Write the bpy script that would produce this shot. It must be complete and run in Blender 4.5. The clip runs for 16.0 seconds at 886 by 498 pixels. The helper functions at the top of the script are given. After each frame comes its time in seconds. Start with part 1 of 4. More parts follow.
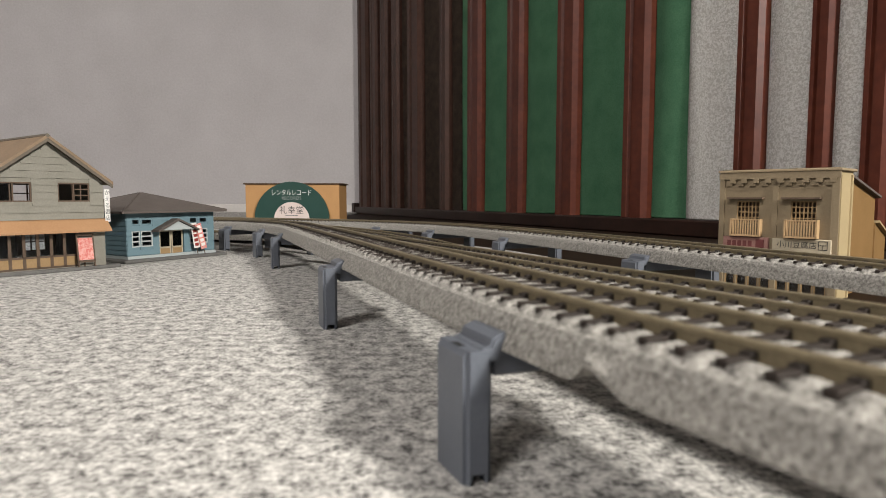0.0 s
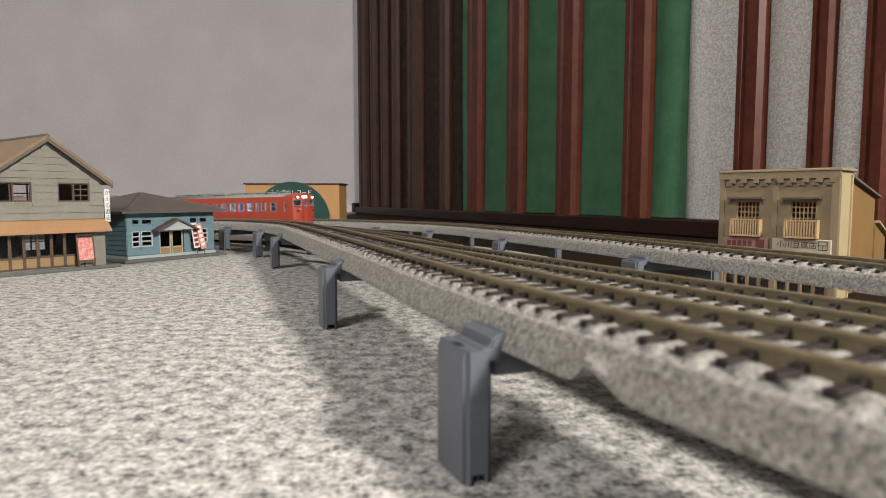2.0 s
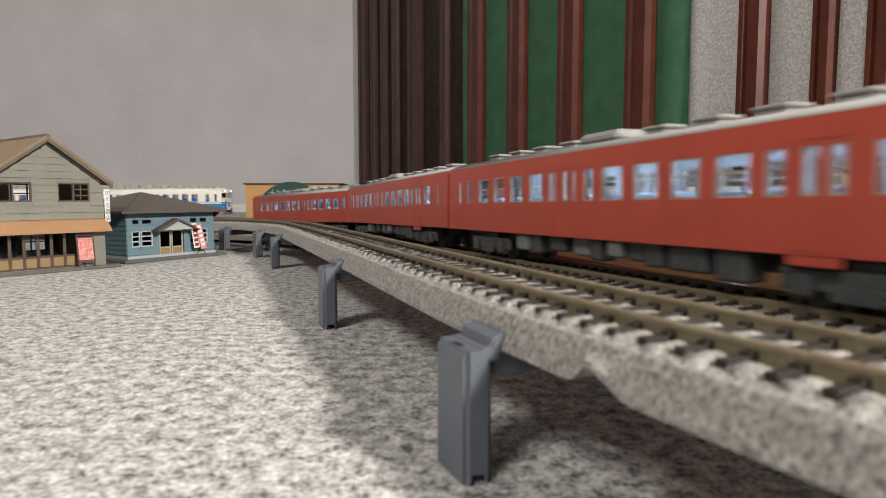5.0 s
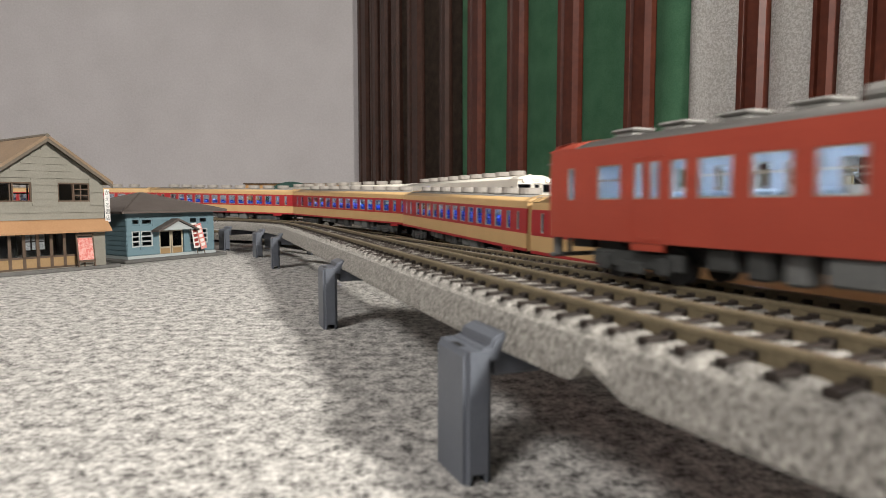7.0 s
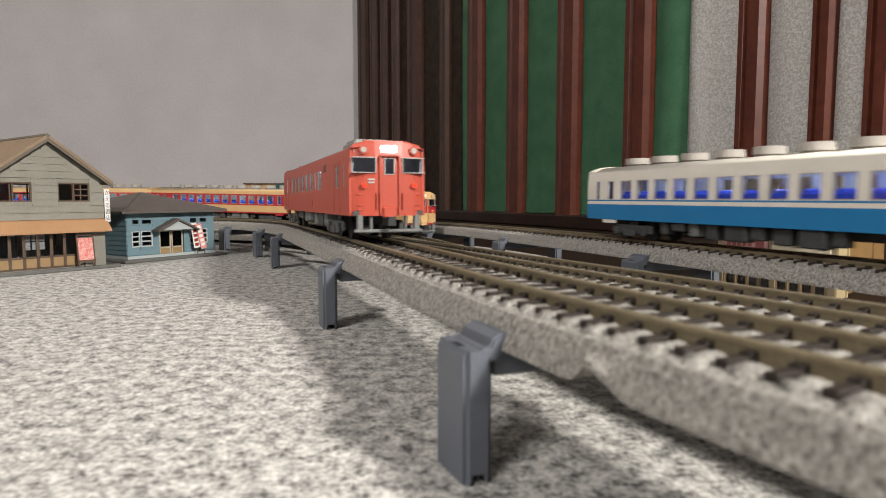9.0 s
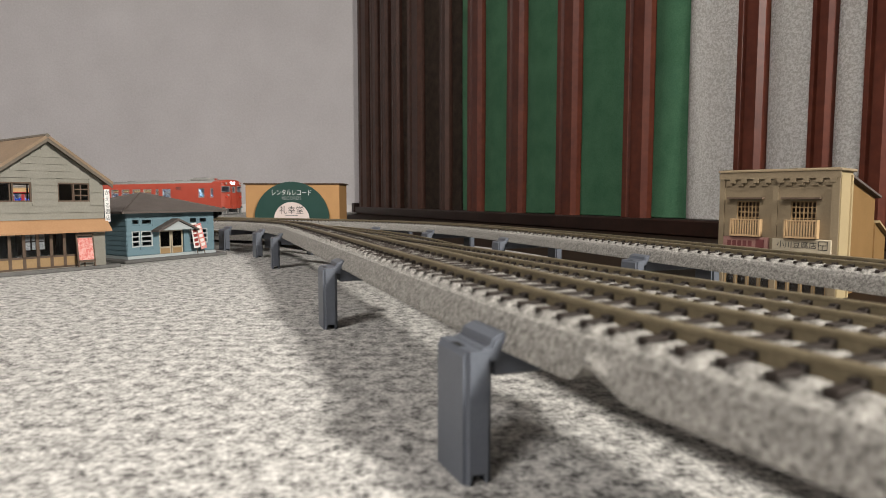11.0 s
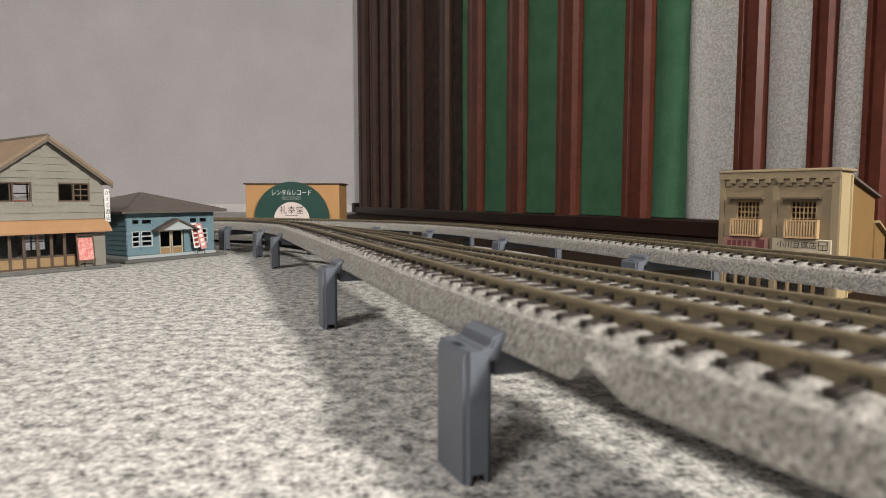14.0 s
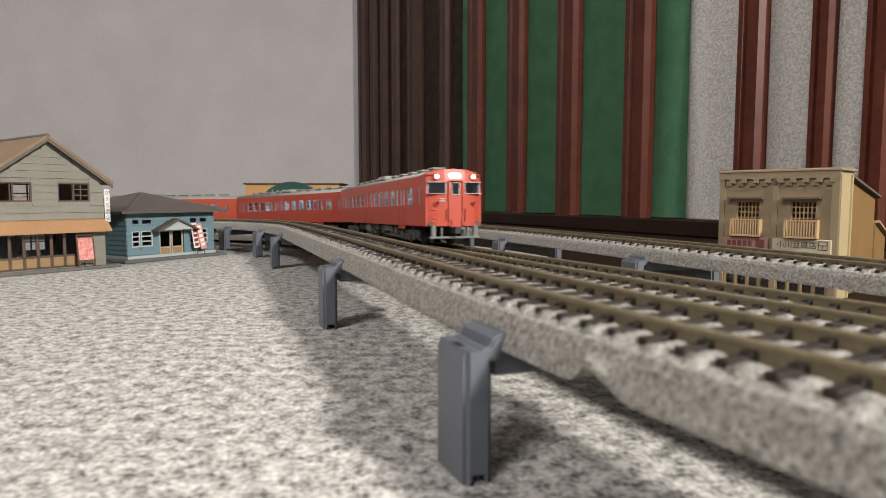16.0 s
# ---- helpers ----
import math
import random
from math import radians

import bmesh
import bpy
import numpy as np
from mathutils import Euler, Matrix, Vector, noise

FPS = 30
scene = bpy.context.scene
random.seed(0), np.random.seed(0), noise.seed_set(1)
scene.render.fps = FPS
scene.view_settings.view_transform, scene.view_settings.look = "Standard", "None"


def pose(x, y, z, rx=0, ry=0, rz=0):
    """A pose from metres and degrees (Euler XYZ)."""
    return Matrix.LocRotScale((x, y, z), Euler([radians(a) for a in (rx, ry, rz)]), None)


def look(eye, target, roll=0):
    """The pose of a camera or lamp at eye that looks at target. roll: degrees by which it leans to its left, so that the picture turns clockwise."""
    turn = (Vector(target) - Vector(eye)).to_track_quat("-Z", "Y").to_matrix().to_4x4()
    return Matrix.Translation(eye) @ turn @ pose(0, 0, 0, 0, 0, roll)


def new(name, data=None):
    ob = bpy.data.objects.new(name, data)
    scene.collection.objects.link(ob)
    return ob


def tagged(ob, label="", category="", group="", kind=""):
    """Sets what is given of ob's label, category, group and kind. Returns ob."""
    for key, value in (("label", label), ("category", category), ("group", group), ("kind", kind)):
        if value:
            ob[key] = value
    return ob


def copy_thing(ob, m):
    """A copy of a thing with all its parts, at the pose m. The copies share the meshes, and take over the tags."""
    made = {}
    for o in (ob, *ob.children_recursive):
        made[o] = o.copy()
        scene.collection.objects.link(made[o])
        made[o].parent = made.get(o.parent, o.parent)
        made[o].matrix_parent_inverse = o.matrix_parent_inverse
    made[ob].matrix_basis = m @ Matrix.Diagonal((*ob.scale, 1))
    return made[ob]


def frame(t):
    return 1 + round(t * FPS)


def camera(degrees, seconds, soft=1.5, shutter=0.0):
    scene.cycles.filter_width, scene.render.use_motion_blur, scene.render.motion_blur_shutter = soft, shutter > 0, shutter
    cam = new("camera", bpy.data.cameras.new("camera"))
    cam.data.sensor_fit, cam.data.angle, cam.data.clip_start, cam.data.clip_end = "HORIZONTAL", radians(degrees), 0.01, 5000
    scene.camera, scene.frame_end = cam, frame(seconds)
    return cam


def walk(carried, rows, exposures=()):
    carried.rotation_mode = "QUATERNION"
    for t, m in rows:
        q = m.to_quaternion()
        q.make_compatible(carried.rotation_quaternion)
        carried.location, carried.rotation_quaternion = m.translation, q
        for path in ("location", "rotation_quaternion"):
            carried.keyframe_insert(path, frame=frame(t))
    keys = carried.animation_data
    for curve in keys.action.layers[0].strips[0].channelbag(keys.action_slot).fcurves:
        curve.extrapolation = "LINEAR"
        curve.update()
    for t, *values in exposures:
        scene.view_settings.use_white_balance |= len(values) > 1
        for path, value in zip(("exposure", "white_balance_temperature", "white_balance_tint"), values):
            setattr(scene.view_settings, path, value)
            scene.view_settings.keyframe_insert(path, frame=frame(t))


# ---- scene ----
cam = camera(70, 16.0, soft=0.9, shutter=0.3)
# the lens is held close over the mat, so what is nearest is a little out of focus
cam.data.dof.use_dof, cam.data.dof.focus_distance, cam.data.dof.aperture_fstop = True, 0.32, 50
EYE = (0.0, 0.0, 0.0315)
DOWN = 4.65
walk(cam, [(0, pose(*EYE, 90 - DOWN, 0, 0)), (16, pose(*EYE, 90 - DOWN, 0, 0))], exposures=[(0, 0.02), (4, 0.03), (6.3, 0.06), (7.5, 0.06), (8.0, 0.13), (8.5, 0.14), (9.0, 0.06), (10.5, 0.04), (16, 0.04)])

# ---------------------------------------------------------------- world and lights
world = bpy.data.worlds.new("room_dimness")
world.use_nodes = True
world.node_tree.nodes["Background"].inputs[0].default_value = (0.9, 0.93, 1.0, 1)
world.node_tree.nodes["Background"].inputs[1].default_value = 0.01
scene.world = world

# unseen, added lamps: standing desk lamp (key) beside the layout, round ceiling fill behind
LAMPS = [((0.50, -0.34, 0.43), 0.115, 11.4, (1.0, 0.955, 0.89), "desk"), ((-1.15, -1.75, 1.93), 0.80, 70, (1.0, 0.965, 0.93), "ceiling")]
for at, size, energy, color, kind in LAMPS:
    lamp_data = bpy.data.lights.new("added_area_light", "AREA")
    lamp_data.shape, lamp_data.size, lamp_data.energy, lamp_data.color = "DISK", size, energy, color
    lamp = new("added_area_light", lamp_data)
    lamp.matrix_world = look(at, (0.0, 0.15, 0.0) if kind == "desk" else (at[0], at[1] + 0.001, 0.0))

MM = 0.001


# ---------------------------------------------------------------- materials
def material(name, base, rough=0.6, metal=0.0, second=None, scale=200.0, fine=1500.0, bump=0.0, amount=0.5,
             emit=0.0, emit_color=None, alpha=None, spread=0.0, ior=1.45, spec=0.5):
    """Base colour varied at two scales by noise in metres, with fine relief; spread varies alike pieces."""
    mat = bpy.data.materials.new(name)
    mat.use_nodes = True
    nt = mat.node_tree
    bsdf = nt.nodes["Principled BSDF"]
    bsdf.inputs["Roughness"].default_value = rough
    bsdf.inputs["Metallic"].default_value = metal
    bsdf.inputs["IOR"].default_value = ior
    bsdf.inputs["Specular IOR Level"].default_value = spec
    bsdf.inputs["Base Color"].default_value = (*base, 1)
    co = nt.nodes.new("ShaderNodeTexCoord")
    if second is not None:
        big, small = nt.nodes.new("ShaderNodeTexNoise"), nt.nodes.new("ShaderNodeTexNoise")
        big.inputs["Scale"].default_value, small.inputs["Scale"].default_value = scale, fine
        big.inputs["Detail"].default_value = small.inputs["Detail"].default_value = 4
        add = nt.nodes.new("ShaderNodeMath")
        add.operation = "MULTIPLY_ADD"
        add.inputs[1].default_value = 0.5
        half = nt.nodes.new("ShaderNodeMath")
        half.operation = "MULTIPLY"
        half.inputs[1].default_value = 0.5
        ramp = nt.nodes.new("ShaderNodeMapRange")
        ramp.inputs[1].default_value, ramp.inputs[2].default_value = 0.5 - amount * 0.25, 0.5 + amount * 0.25
        mix = nt.nodes.new("ShaderNodeMix")
        mix.data_type = "RGBA"
        mix.inputs[6].default_value, mix.inputs[7].default_value = (*base, 1), (*second, 1)
        for n in (big, small):
            nt.links.new(co.outputs["Object"], n.inputs["Vector"])
        nt.links.new(small.outputs["Fac"], half.inputs[0])
        nt.links.new(big.outputs["Fac"], add.inputs[0])
        nt.links.new(half.outputs[0], add.inputs[2])
        nt.links.new(add.outputs[0], ramp.inputs[0])
        nt.links.new(ramp.outputs[0], mix.inputs[0])
        out = mix.outputs[2]
        if spread:
            info, hsv = nt.nodes.new("ShaderNodeObjectInfo"), nt.nodes.new("ShaderNodeHueSaturation")
            rng = nt.nodes.new("ShaderNodeMapRange")
            rng.inputs[3].default_value, rng.inputs[4].default_value = 1 - spread, 1 + spread
            nt.links.new(info.outputs["Random"], rng.inputs[0])
            nt.links.new(rng.outputs[0], hsv.inputs["Value"])
            nt.links.new(out, hsv.inputs["Color"])
            out = hsv.outputs[0]
        nt.links.new(out, bsdf.inputs["Base Color"])
        if bump:
            b = nt.nodes.new("ShaderNodeBump")
            b.inputs["Strength"].default_value = min(1.0, bump)
            b.inputs["Distance"].default_value = 0.4 * MM
            nt.links.new(small.outputs["Fac"], b.inputs["Height"])
            nt.links.new(b.outputs[0], bsdf.inputs["Normal"])
    if emit:
        bsdf.inputs["Emission Color"].default_value = (*(emit_color or base), 1)
        bsdf.inputs["Emission Strength"].default_value = emit
    return mat


def glass(name, tint=(1, 1, 1), rough=0.02, mixed=0.88):
    """Thin clear plastic: mostly see-through, with a glossy face."""
    mat = bpy.data.materials.new(name)
    mat.use_nodes = True
    nt = mat.node_tree
    nt.nodes.remove(nt.nodes["Principled BSDF"])
    tr, gl, mx, fr = (nt.nodes.new(k) for k in ("ShaderNodeBsdfTransparent", "ShaderNodeBsdfGlossy", "ShaderNodeMixShader", "ShaderNodeLayerWeight"))
    tr.inputs[0].default_value = (*tint, 1)
    gl.inputs["Roughness"].default_value = rough
    pw = nt.nodes.new("ShaderNodeMath")
    pw.operation, pw.inputs[1].default_value = "POWER", 4.0
    ad = nt.nodes.new("ShaderNodeMath")
    ad.operation, ad.inputs[1].default_value, ad.inputs[2].default_value = "MULTIPLY_ADD", 0.45, 0.03
    nt.links.new(fr.outputs["Facing"], pw.inputs[0])
    nt.links.new(pw.outputs[0], ad.inputs[0])
    nt.links.new(ad.outputs[0], mx.inputs[0])
    nt.links.new(tr.outputs[0], mx.inputs[1])
    nt.links.new(gl.outputs[0], mx.inputs[2])
    nt.links.new(mx.outputs[0], nt.nodes["Material Output"].inputs[0])
    return mat


FELT = material("grey_felt", (0.085, 0.082, 0.078), 0.95, second=(0.70, 0.68, 0.64), scale=380, fine=1300, bump=0.6, amount=0.5)
WOOD_FLOOR = material("dark_floor_wood", (0.010, 0.006, 0.004), 0.6, second=(0.02, 0.011, 0.007), scale=30, fine=300, bump=0.1, spec=0.12)
WALLPAPER = material("grey_wallpaper", (0.445, 0.424, 0.424), 0.9, second=(0.532, 0.510, 0.513), scale=11, fine=260, bump=0.9, amount=0.7)
CEILING = material("white_ceiling", (0.72, 0.71, 0.69), 0.9, second=(0.78, 0.77, 0.75), scale=6, fine=200)
PALE_TRIM = material("pale_trim", (0.60, 0.57, 0.55), 0.6, second=(0.66, 0.63, 0.60), scale=20, fine=200)
SLAT = material("red_brown_lacquer", (0.058, 0.014, 0.008), 0.45, second=(0.09, 0.023, 0.012), scale=25, fine=160, bump=0.05, spec=0.3)
RAIL_DARK = material("near_black_brown_wood", (0.012, 0.006, 0.004), 0.4, second=(0.022, 0.010, 0.007), scale=25, fine=160, bump=0.05, spec=0.25)
SLAT_DARK = material("dark_brown_lacquer", (0.036, 0.017, 0.011), 0.5, second=(0.058, 0.026, 0.018), scale=25, fine=160, bump=0.05, spec=0.3)
CLOTH_GREEN = material("green_cloth", (0.085, 0.215, 0.118), 0.95, second=(0.13, 0.295, 0.17), scale=40, fine=800, bump=0.7, spec=0.2)
CLOTH_BROWN = material("brown_cloth", (0.040, 0.027, 0.019), 0.95, second=(0.085, 0.058, 0.041), scale=80, fine=900, bump=0.8)
CLOTH_WHITE = material("white_flecked_cloth", (0.70, 0.675, 0.63), 0.95, second=(0.98, 0.965, 0.93), scale=520, fine=850, bump=1.0, amount=0.30)
BALLAST = material("grey_speckled_ballast", (0.115, 0.108, 0.097), 0.9, second=(0.45, 0.43, 0.39), scale=1500, fine=4200, bump=0.9, amount=0.5)
SLEEPER = material("brown_sleeper", (0.012, 0.008, 0.006), 0.7, second=(0.025, 0.017, 0.012), scale=300, fine=2000, bump=0.2, spread=0.15)
RAIL = material("bronzed_rail", (0.17, 0.138, 0.085), 0.45, 0.35, second=(0.23, 0.19, 0.12), scale=200, fine=1500)
PIER = material("blue_grey_plastic", (0.088, 0.098, 0.118), 0.42, second=(0.105, 0.116, 0.137), scale=150, fine=2500, bump=0.08)
BLACK = material("black_plastic", (0.012, 0.012, 0.013), 0.55, second=(0.02, 0.02, 0.02), scale=300, fine=2000)
UNDER = material("grey_underfloor_plastic", (0.034, 0.036, 0.035), 0.55, second=(0.060, 0.063, 0.061), scale=250, fine=2000, bump=0.1)
SKIRT = material("light_grey_plastic", (0.115, 0.12, 0.116), 0.5, second=(0.15, 0.155, 0.15), scale=250, fine=2000)
VENT = material("pale_grey_vent", (0.30, 0.275, 0.245), 0.7, second=(0.35, 0.325, 0.29), scale=250, fine=2000, bump=0.1)
ROOF_GREY = material("matt_grey_roof", (0.22, 0.215, 0.20), 0.7, second=(0.27, 0.265, 0.25), scale=250, fine=2000, bump=0.1)
RED = material("vermilion_paint", (0.345, 0.053, 0.031), 0.42, second=(0.39, 0.063, 0.036), scale=120, fine=2500, bump=0.04)
CREAM = material("cream_orange_paint", (0.50, 0.325, 0.145), 0.42, second=(0.54, 0.355, 0.165), scale=120, fine=2500, bump=0.04)
CRIMSON = material("crimson_paint", (0.31, 0.018, 0.022), 0.42, second=(0.35, 0.022, 0.026), scale=120, fine=2500, bump=0.04)
IVORY = material("ivory_paint", (0.66, 0.63, 0.55), 0.42, second=(0.72, 0.69, 0.61), scale=120, fine=2500, bump=0.04)
BLUE = material("bright_blue_paint", (0.010, 0.155, 0.36), 0.42, second=(0.014, 0.18, 0.40), scale=120, fine=2500, bump=0.04)
SEAT_BLUE = material("blue_seat_plastic", (0.02, 0.09, 0.60), 0.5)
SEAT_NAVY = material("navy_seat_plastic", (0.016, 0.022, 0.06), 0.5)
SEAT_GREY = material("grey_seat_plastic", (0.26, 0.29, 0.34), 0.5)
GLASS = glass("clear_plastic_pane", (0.86, 0.90, 0.94))
DARK_GLASS = glass("smoked_plastic_pane", (0.30, 0.32, 0.34))
GUM = material("grey_rubber", (0.33, 0.33, 0.32), 0.6)
LED = material("white_led_strip", (1, 1, 1), 0.5, emit=115, emit_color=(0.80, 0.90, 1.0))
LED_DIM = material("soft_led_strip", (1, 1, 1), 0.5, emit=60, emit_color=(0.82, 0.84, 1.0))
LED_LOW = material("faint_led_strip", (1, 1, 1), 0.5, emit=14, emit_color=(1.0, 0.9, 0.8))
HEADLIGHT = material("lit_headlight", (1, 1, 1), 0.4, emit=5, emit_color=(1.0, 0.84, 0.62))
LENS_OFF = material("unlit_lens", (0.35, 0.33, 0.30), 0.15)
SIGN_LIT = material("lit_destination_sign", (1, 1, 1), 0.4, emit=2.2, emit_color=(0.90, 0.84, 1.0))
TAIL_RED = material("red_tail_lens", (0.6, 0.03, 0.01), 0.3, emit=0.15, emit_color=(1, 0.08, 0.03))
TAIL_OFF = material("unlit_red_lens", (0.15, 0.012, 0.008), 0.25)
LINING = material("pale_interior_lining", (0.27, 0.29, 0.33), 0.7, second=(0.32, 0.34, 0.38), scale=200, fine=1500)


# ---------------------------------------------------------------- mesh helpers
def mesh_of(name, bm, mats, smooth=False):
    me = bpy.data.meshes.new(name)
    bm.to_mesh(me)
    bm.free()
    for m in (mats if isinstance(mats, (list, tuple)) else [mats]):
        me.materials.append(m)
    if smooth:
        for p in me.polygons:
            p.use_smooth = True
    return me


def part(name, bm, mats, parent=None, label="", smooth=False):
    ob = new(name, mesh_of(name, bm, mats, smooth))
    ob.parent = parent
    return tagged(ob, label)


def thing(name, label, category, group="", kind="", m=None):
    ob = tagged(new(name), label, category, group, kind)
    if m is not None:
        ob.matrix_basis = m
    return ob


def add_box(bm, x0, x1, y0, y1, z0, z1, bevel=0.0, mat=0, m=None):
    r = bmesh.ops.create_cube(bm, size=1)
    for v in r["verts"]:
        v.co = Vector(((x0 + x1) / 2 + v.co.x * (x1 - x0), (y0 + y1) / 2 + v.co.y * (y1 - y0), (z0 + z1) / 2 + v.co.z * (z1 - z0)))
    faces = list({f for v in r["verts"] for f in v.link_faces})
    if bevel:
        edges = list({e for v in r["verts"] for e in v.link_edges})
        b = bmesh.ops.bevel(bm, geom=edges, offset=bevel, segments=1, affect="EDGES")
        faces = list({f for v in b["verts"] for f in v.link_faces} | {f for f in faces if f.is_valid})
    for f in faces:
        f.material_index = mat
    if m is not None:
        bmesh.ops.transform(bm, matrix=m, verts=list({v for f in faces for v in f.verts}))
    return faces


def box(x0, x1, y0, y1, z0, z1, bevel=0.0, mat=0):
    bm = bmesh.new()
    add_box(bm, x0, x1, y0, y1, z0, z1, bevel, mat)
    return bm


def boxes(rows, bevel=0.0):
    bm = bmesh.new()
    for r in rows:
        add_box(bm, *r, bevel=bevel)
    return bm


def prism(outline, y0, y1, axis="y"):
    """A solid with that outline in x and z, from y0 to y1; axis 'x' turns it so that the outline is in y and z."""
    bm = bmesh.new()
    a = [bm.verts.new((p[0], y0, p[1]) if axis == "y" else (y0, p[0], p[1])) for p in outline]
    b = [bm.verts.new((p[0], y1, p[1]) if axis == "y" else (y1, p[0], p[1])) for p in outline]
    bm.faces.new(a)
    bm.faces.new(b[::-1])
    n = len(outline)
    for i in range(n):
        bm.faces.new((a[i], a[(i + 1) % n], b[(i + 1) % n], b[i]))
    bmesh.ops.recalc_face_normals(bm, faces=bm.faces)
    return bm


def rod(p, q, r, n=8, r2=None):
    bm = bmesh.new()
    p, q = Vector(p), Vector(q)
    bmesh.ops.create_cone(bm, cap_ends=True, segments=n, radius1=r, radius2=r if r2 is None else r2, depth=(q - p).length,
                          matrix=Matrix.Translation((p + q) / 2) @ (q - p).to_track_quat("Z", "Y").to_matrix().to_4x4())
    return bm


def pierced(us, vs, holes, thick, mats=None, to=None):
    """A wall of that thickness over the break lines us and vs, with the holes left open. holes: (u0, u1, v0, v1).
    mats(u, v): the material of the cell. to(u, v, w): the place of a point, w from 0 (outside) to thick."""
    us = sorted({round(u, 6) for u in us} | {round(h[i], 6) for h in holes for i in (0, 1)})
    vs = sorted({round(v, 6) for v in vs} | {round(h[i], 6) for h in holes for i in (2, 3)})
    solid = {}
    for i in range(len(us) - 1):
        for j in range(len(vs) - 1):
            cu, cv = (us[i] + us[i + 1]) / 2, (vs[j] + vs[j + 1]) / 2
            if not any(h[0] < cu < h[1] and h[2] < cv < h[3] for h in holes):
                solid[i, j] = mats(cu, cv) if mats else 0
    bm = bmesh.new()
    vert = {}

    def at(i, j, k):
        if (i, j, k) not in vert:
            vert[i, j, k] = bm.verts.new(to(us[i], vs[j], thick * k))
        return vert[i, j, k]
    for (i, j), mi in solid.items():
        quads = [[at(i, j, 0), at(i + 1, j, 0), at(i + 1, j + 1, 0), at(i, j + 1, 0)],
                 [at(i, j, 1), at(i, j + 1, 1), at(i + 1, j + 1, 1), at(i + 1, j, 1)]]
        for di, dj, a, b in ((-1, 0, (i, j), (i, j + 1)), (1, 0, (i + 1, j + 1), (i + 1, j)), (0, -1, (i + 1, j), (i, j)), (0, 1, (i, j + 1), (i + 1, j + 1))):
            if (i + di, j + dj) not in solid:
                quads.append([at(*a, 0), at(*b, 0), at(*b, 1), at(*a, 1)])
        for q in quads:
            f = bm.faces.new(q)
            f.material_index = mi
    bmesh.ops.recalc_face_normals(bm, faces=bm.faces)
    return bm


# ---------------------------------------------------------------- the room
def room():
    p = part("floor", box(-2.2, 2.4, -2.4, 1.75, -0.06, -0.003), WOOD_FLOOR)
    tagged(p, "dark brown wooden floor of the room", "floor", kind="structure")
    p = part("wall_far", box(-2.2, -0.12, 1.385, 1.48, -0.06, 2.0), WALLPAPER)
    tagged(p, "pale grey textured wallpaper wall", "wall", kind="structure")
    p = part("baseboard", box(-2.2, -0.19, 1.375, 1.385, -0.003, 0.017, 0.001), PALE_TRIM)
    tagged(p, "pale painted low baseboard along the wall", "baseboard", kind="structure")
    for name, b in (("wall_west", (-2.3, -2.2, -2.4, 1.48, -0.06, 2.0)), ("wall_south", (-2.3, 2.5, -2.5, -2.4, -0.06, 2.0)),
                    ("wall_east", (2.4, 2.5, -2.4, 0.4, -0.06, 2.0)), ("wall_return", (0.40, 2.5, 0.30, 0.40, -0.06, 2.0))):
        tagged(part(name, box(*b), WALLPAPER), "plain pale grey wallpaper wall", "wall", kind="structure")
    tagged(part("ceiling", box(-2.3, 2.5, -2.5, 1.9, 2.0, 2.1), CEILING), "plain white ceiling", "ceiling", kind="structure")


def added_lamp_bodies():
    # made-up body for the fill light that brightens wall and partition
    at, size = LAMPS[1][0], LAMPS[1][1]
    root = thing("ceiling_lamp", "unseen round white ceiling lamp added for fill light", "ceiling lamp")
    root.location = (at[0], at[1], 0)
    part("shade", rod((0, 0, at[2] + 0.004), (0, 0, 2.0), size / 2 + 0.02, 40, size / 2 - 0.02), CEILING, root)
    # invented stand for the key light; only the light's direction follows the shadows
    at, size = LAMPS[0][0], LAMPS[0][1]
    root = thing("desk_lamp", "unseen white desk lamp on the floor beside the layout, added for key light", "desk lamp")
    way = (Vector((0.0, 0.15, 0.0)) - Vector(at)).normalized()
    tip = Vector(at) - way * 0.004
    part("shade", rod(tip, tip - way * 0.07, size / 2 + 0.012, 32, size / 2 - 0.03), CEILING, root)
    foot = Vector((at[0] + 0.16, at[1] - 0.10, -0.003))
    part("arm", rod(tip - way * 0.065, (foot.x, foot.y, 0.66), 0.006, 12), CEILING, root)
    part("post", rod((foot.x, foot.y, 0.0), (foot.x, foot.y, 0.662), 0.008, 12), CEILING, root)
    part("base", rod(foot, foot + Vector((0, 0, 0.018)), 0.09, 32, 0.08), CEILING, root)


room()
added_lamp_bodies()

# ---------------------------------------------------------------- the felt mat and the folding partition
HEAD = radians(20)
AHEAD = Vector((-math.sin(HEAD), math.cos(HEAD), 0))
SIDE = Vector((math.cos(HEAD), math.sin(HEAD), 0))
FAR_C = Vector((-0.300, 0.2155, 0))
RUN = 0.330
SWING, BOW = 0.215, 1.0   # the near straights swing gently outwards from here on
NEAR_C = FAR_C - AHEAD * RUN


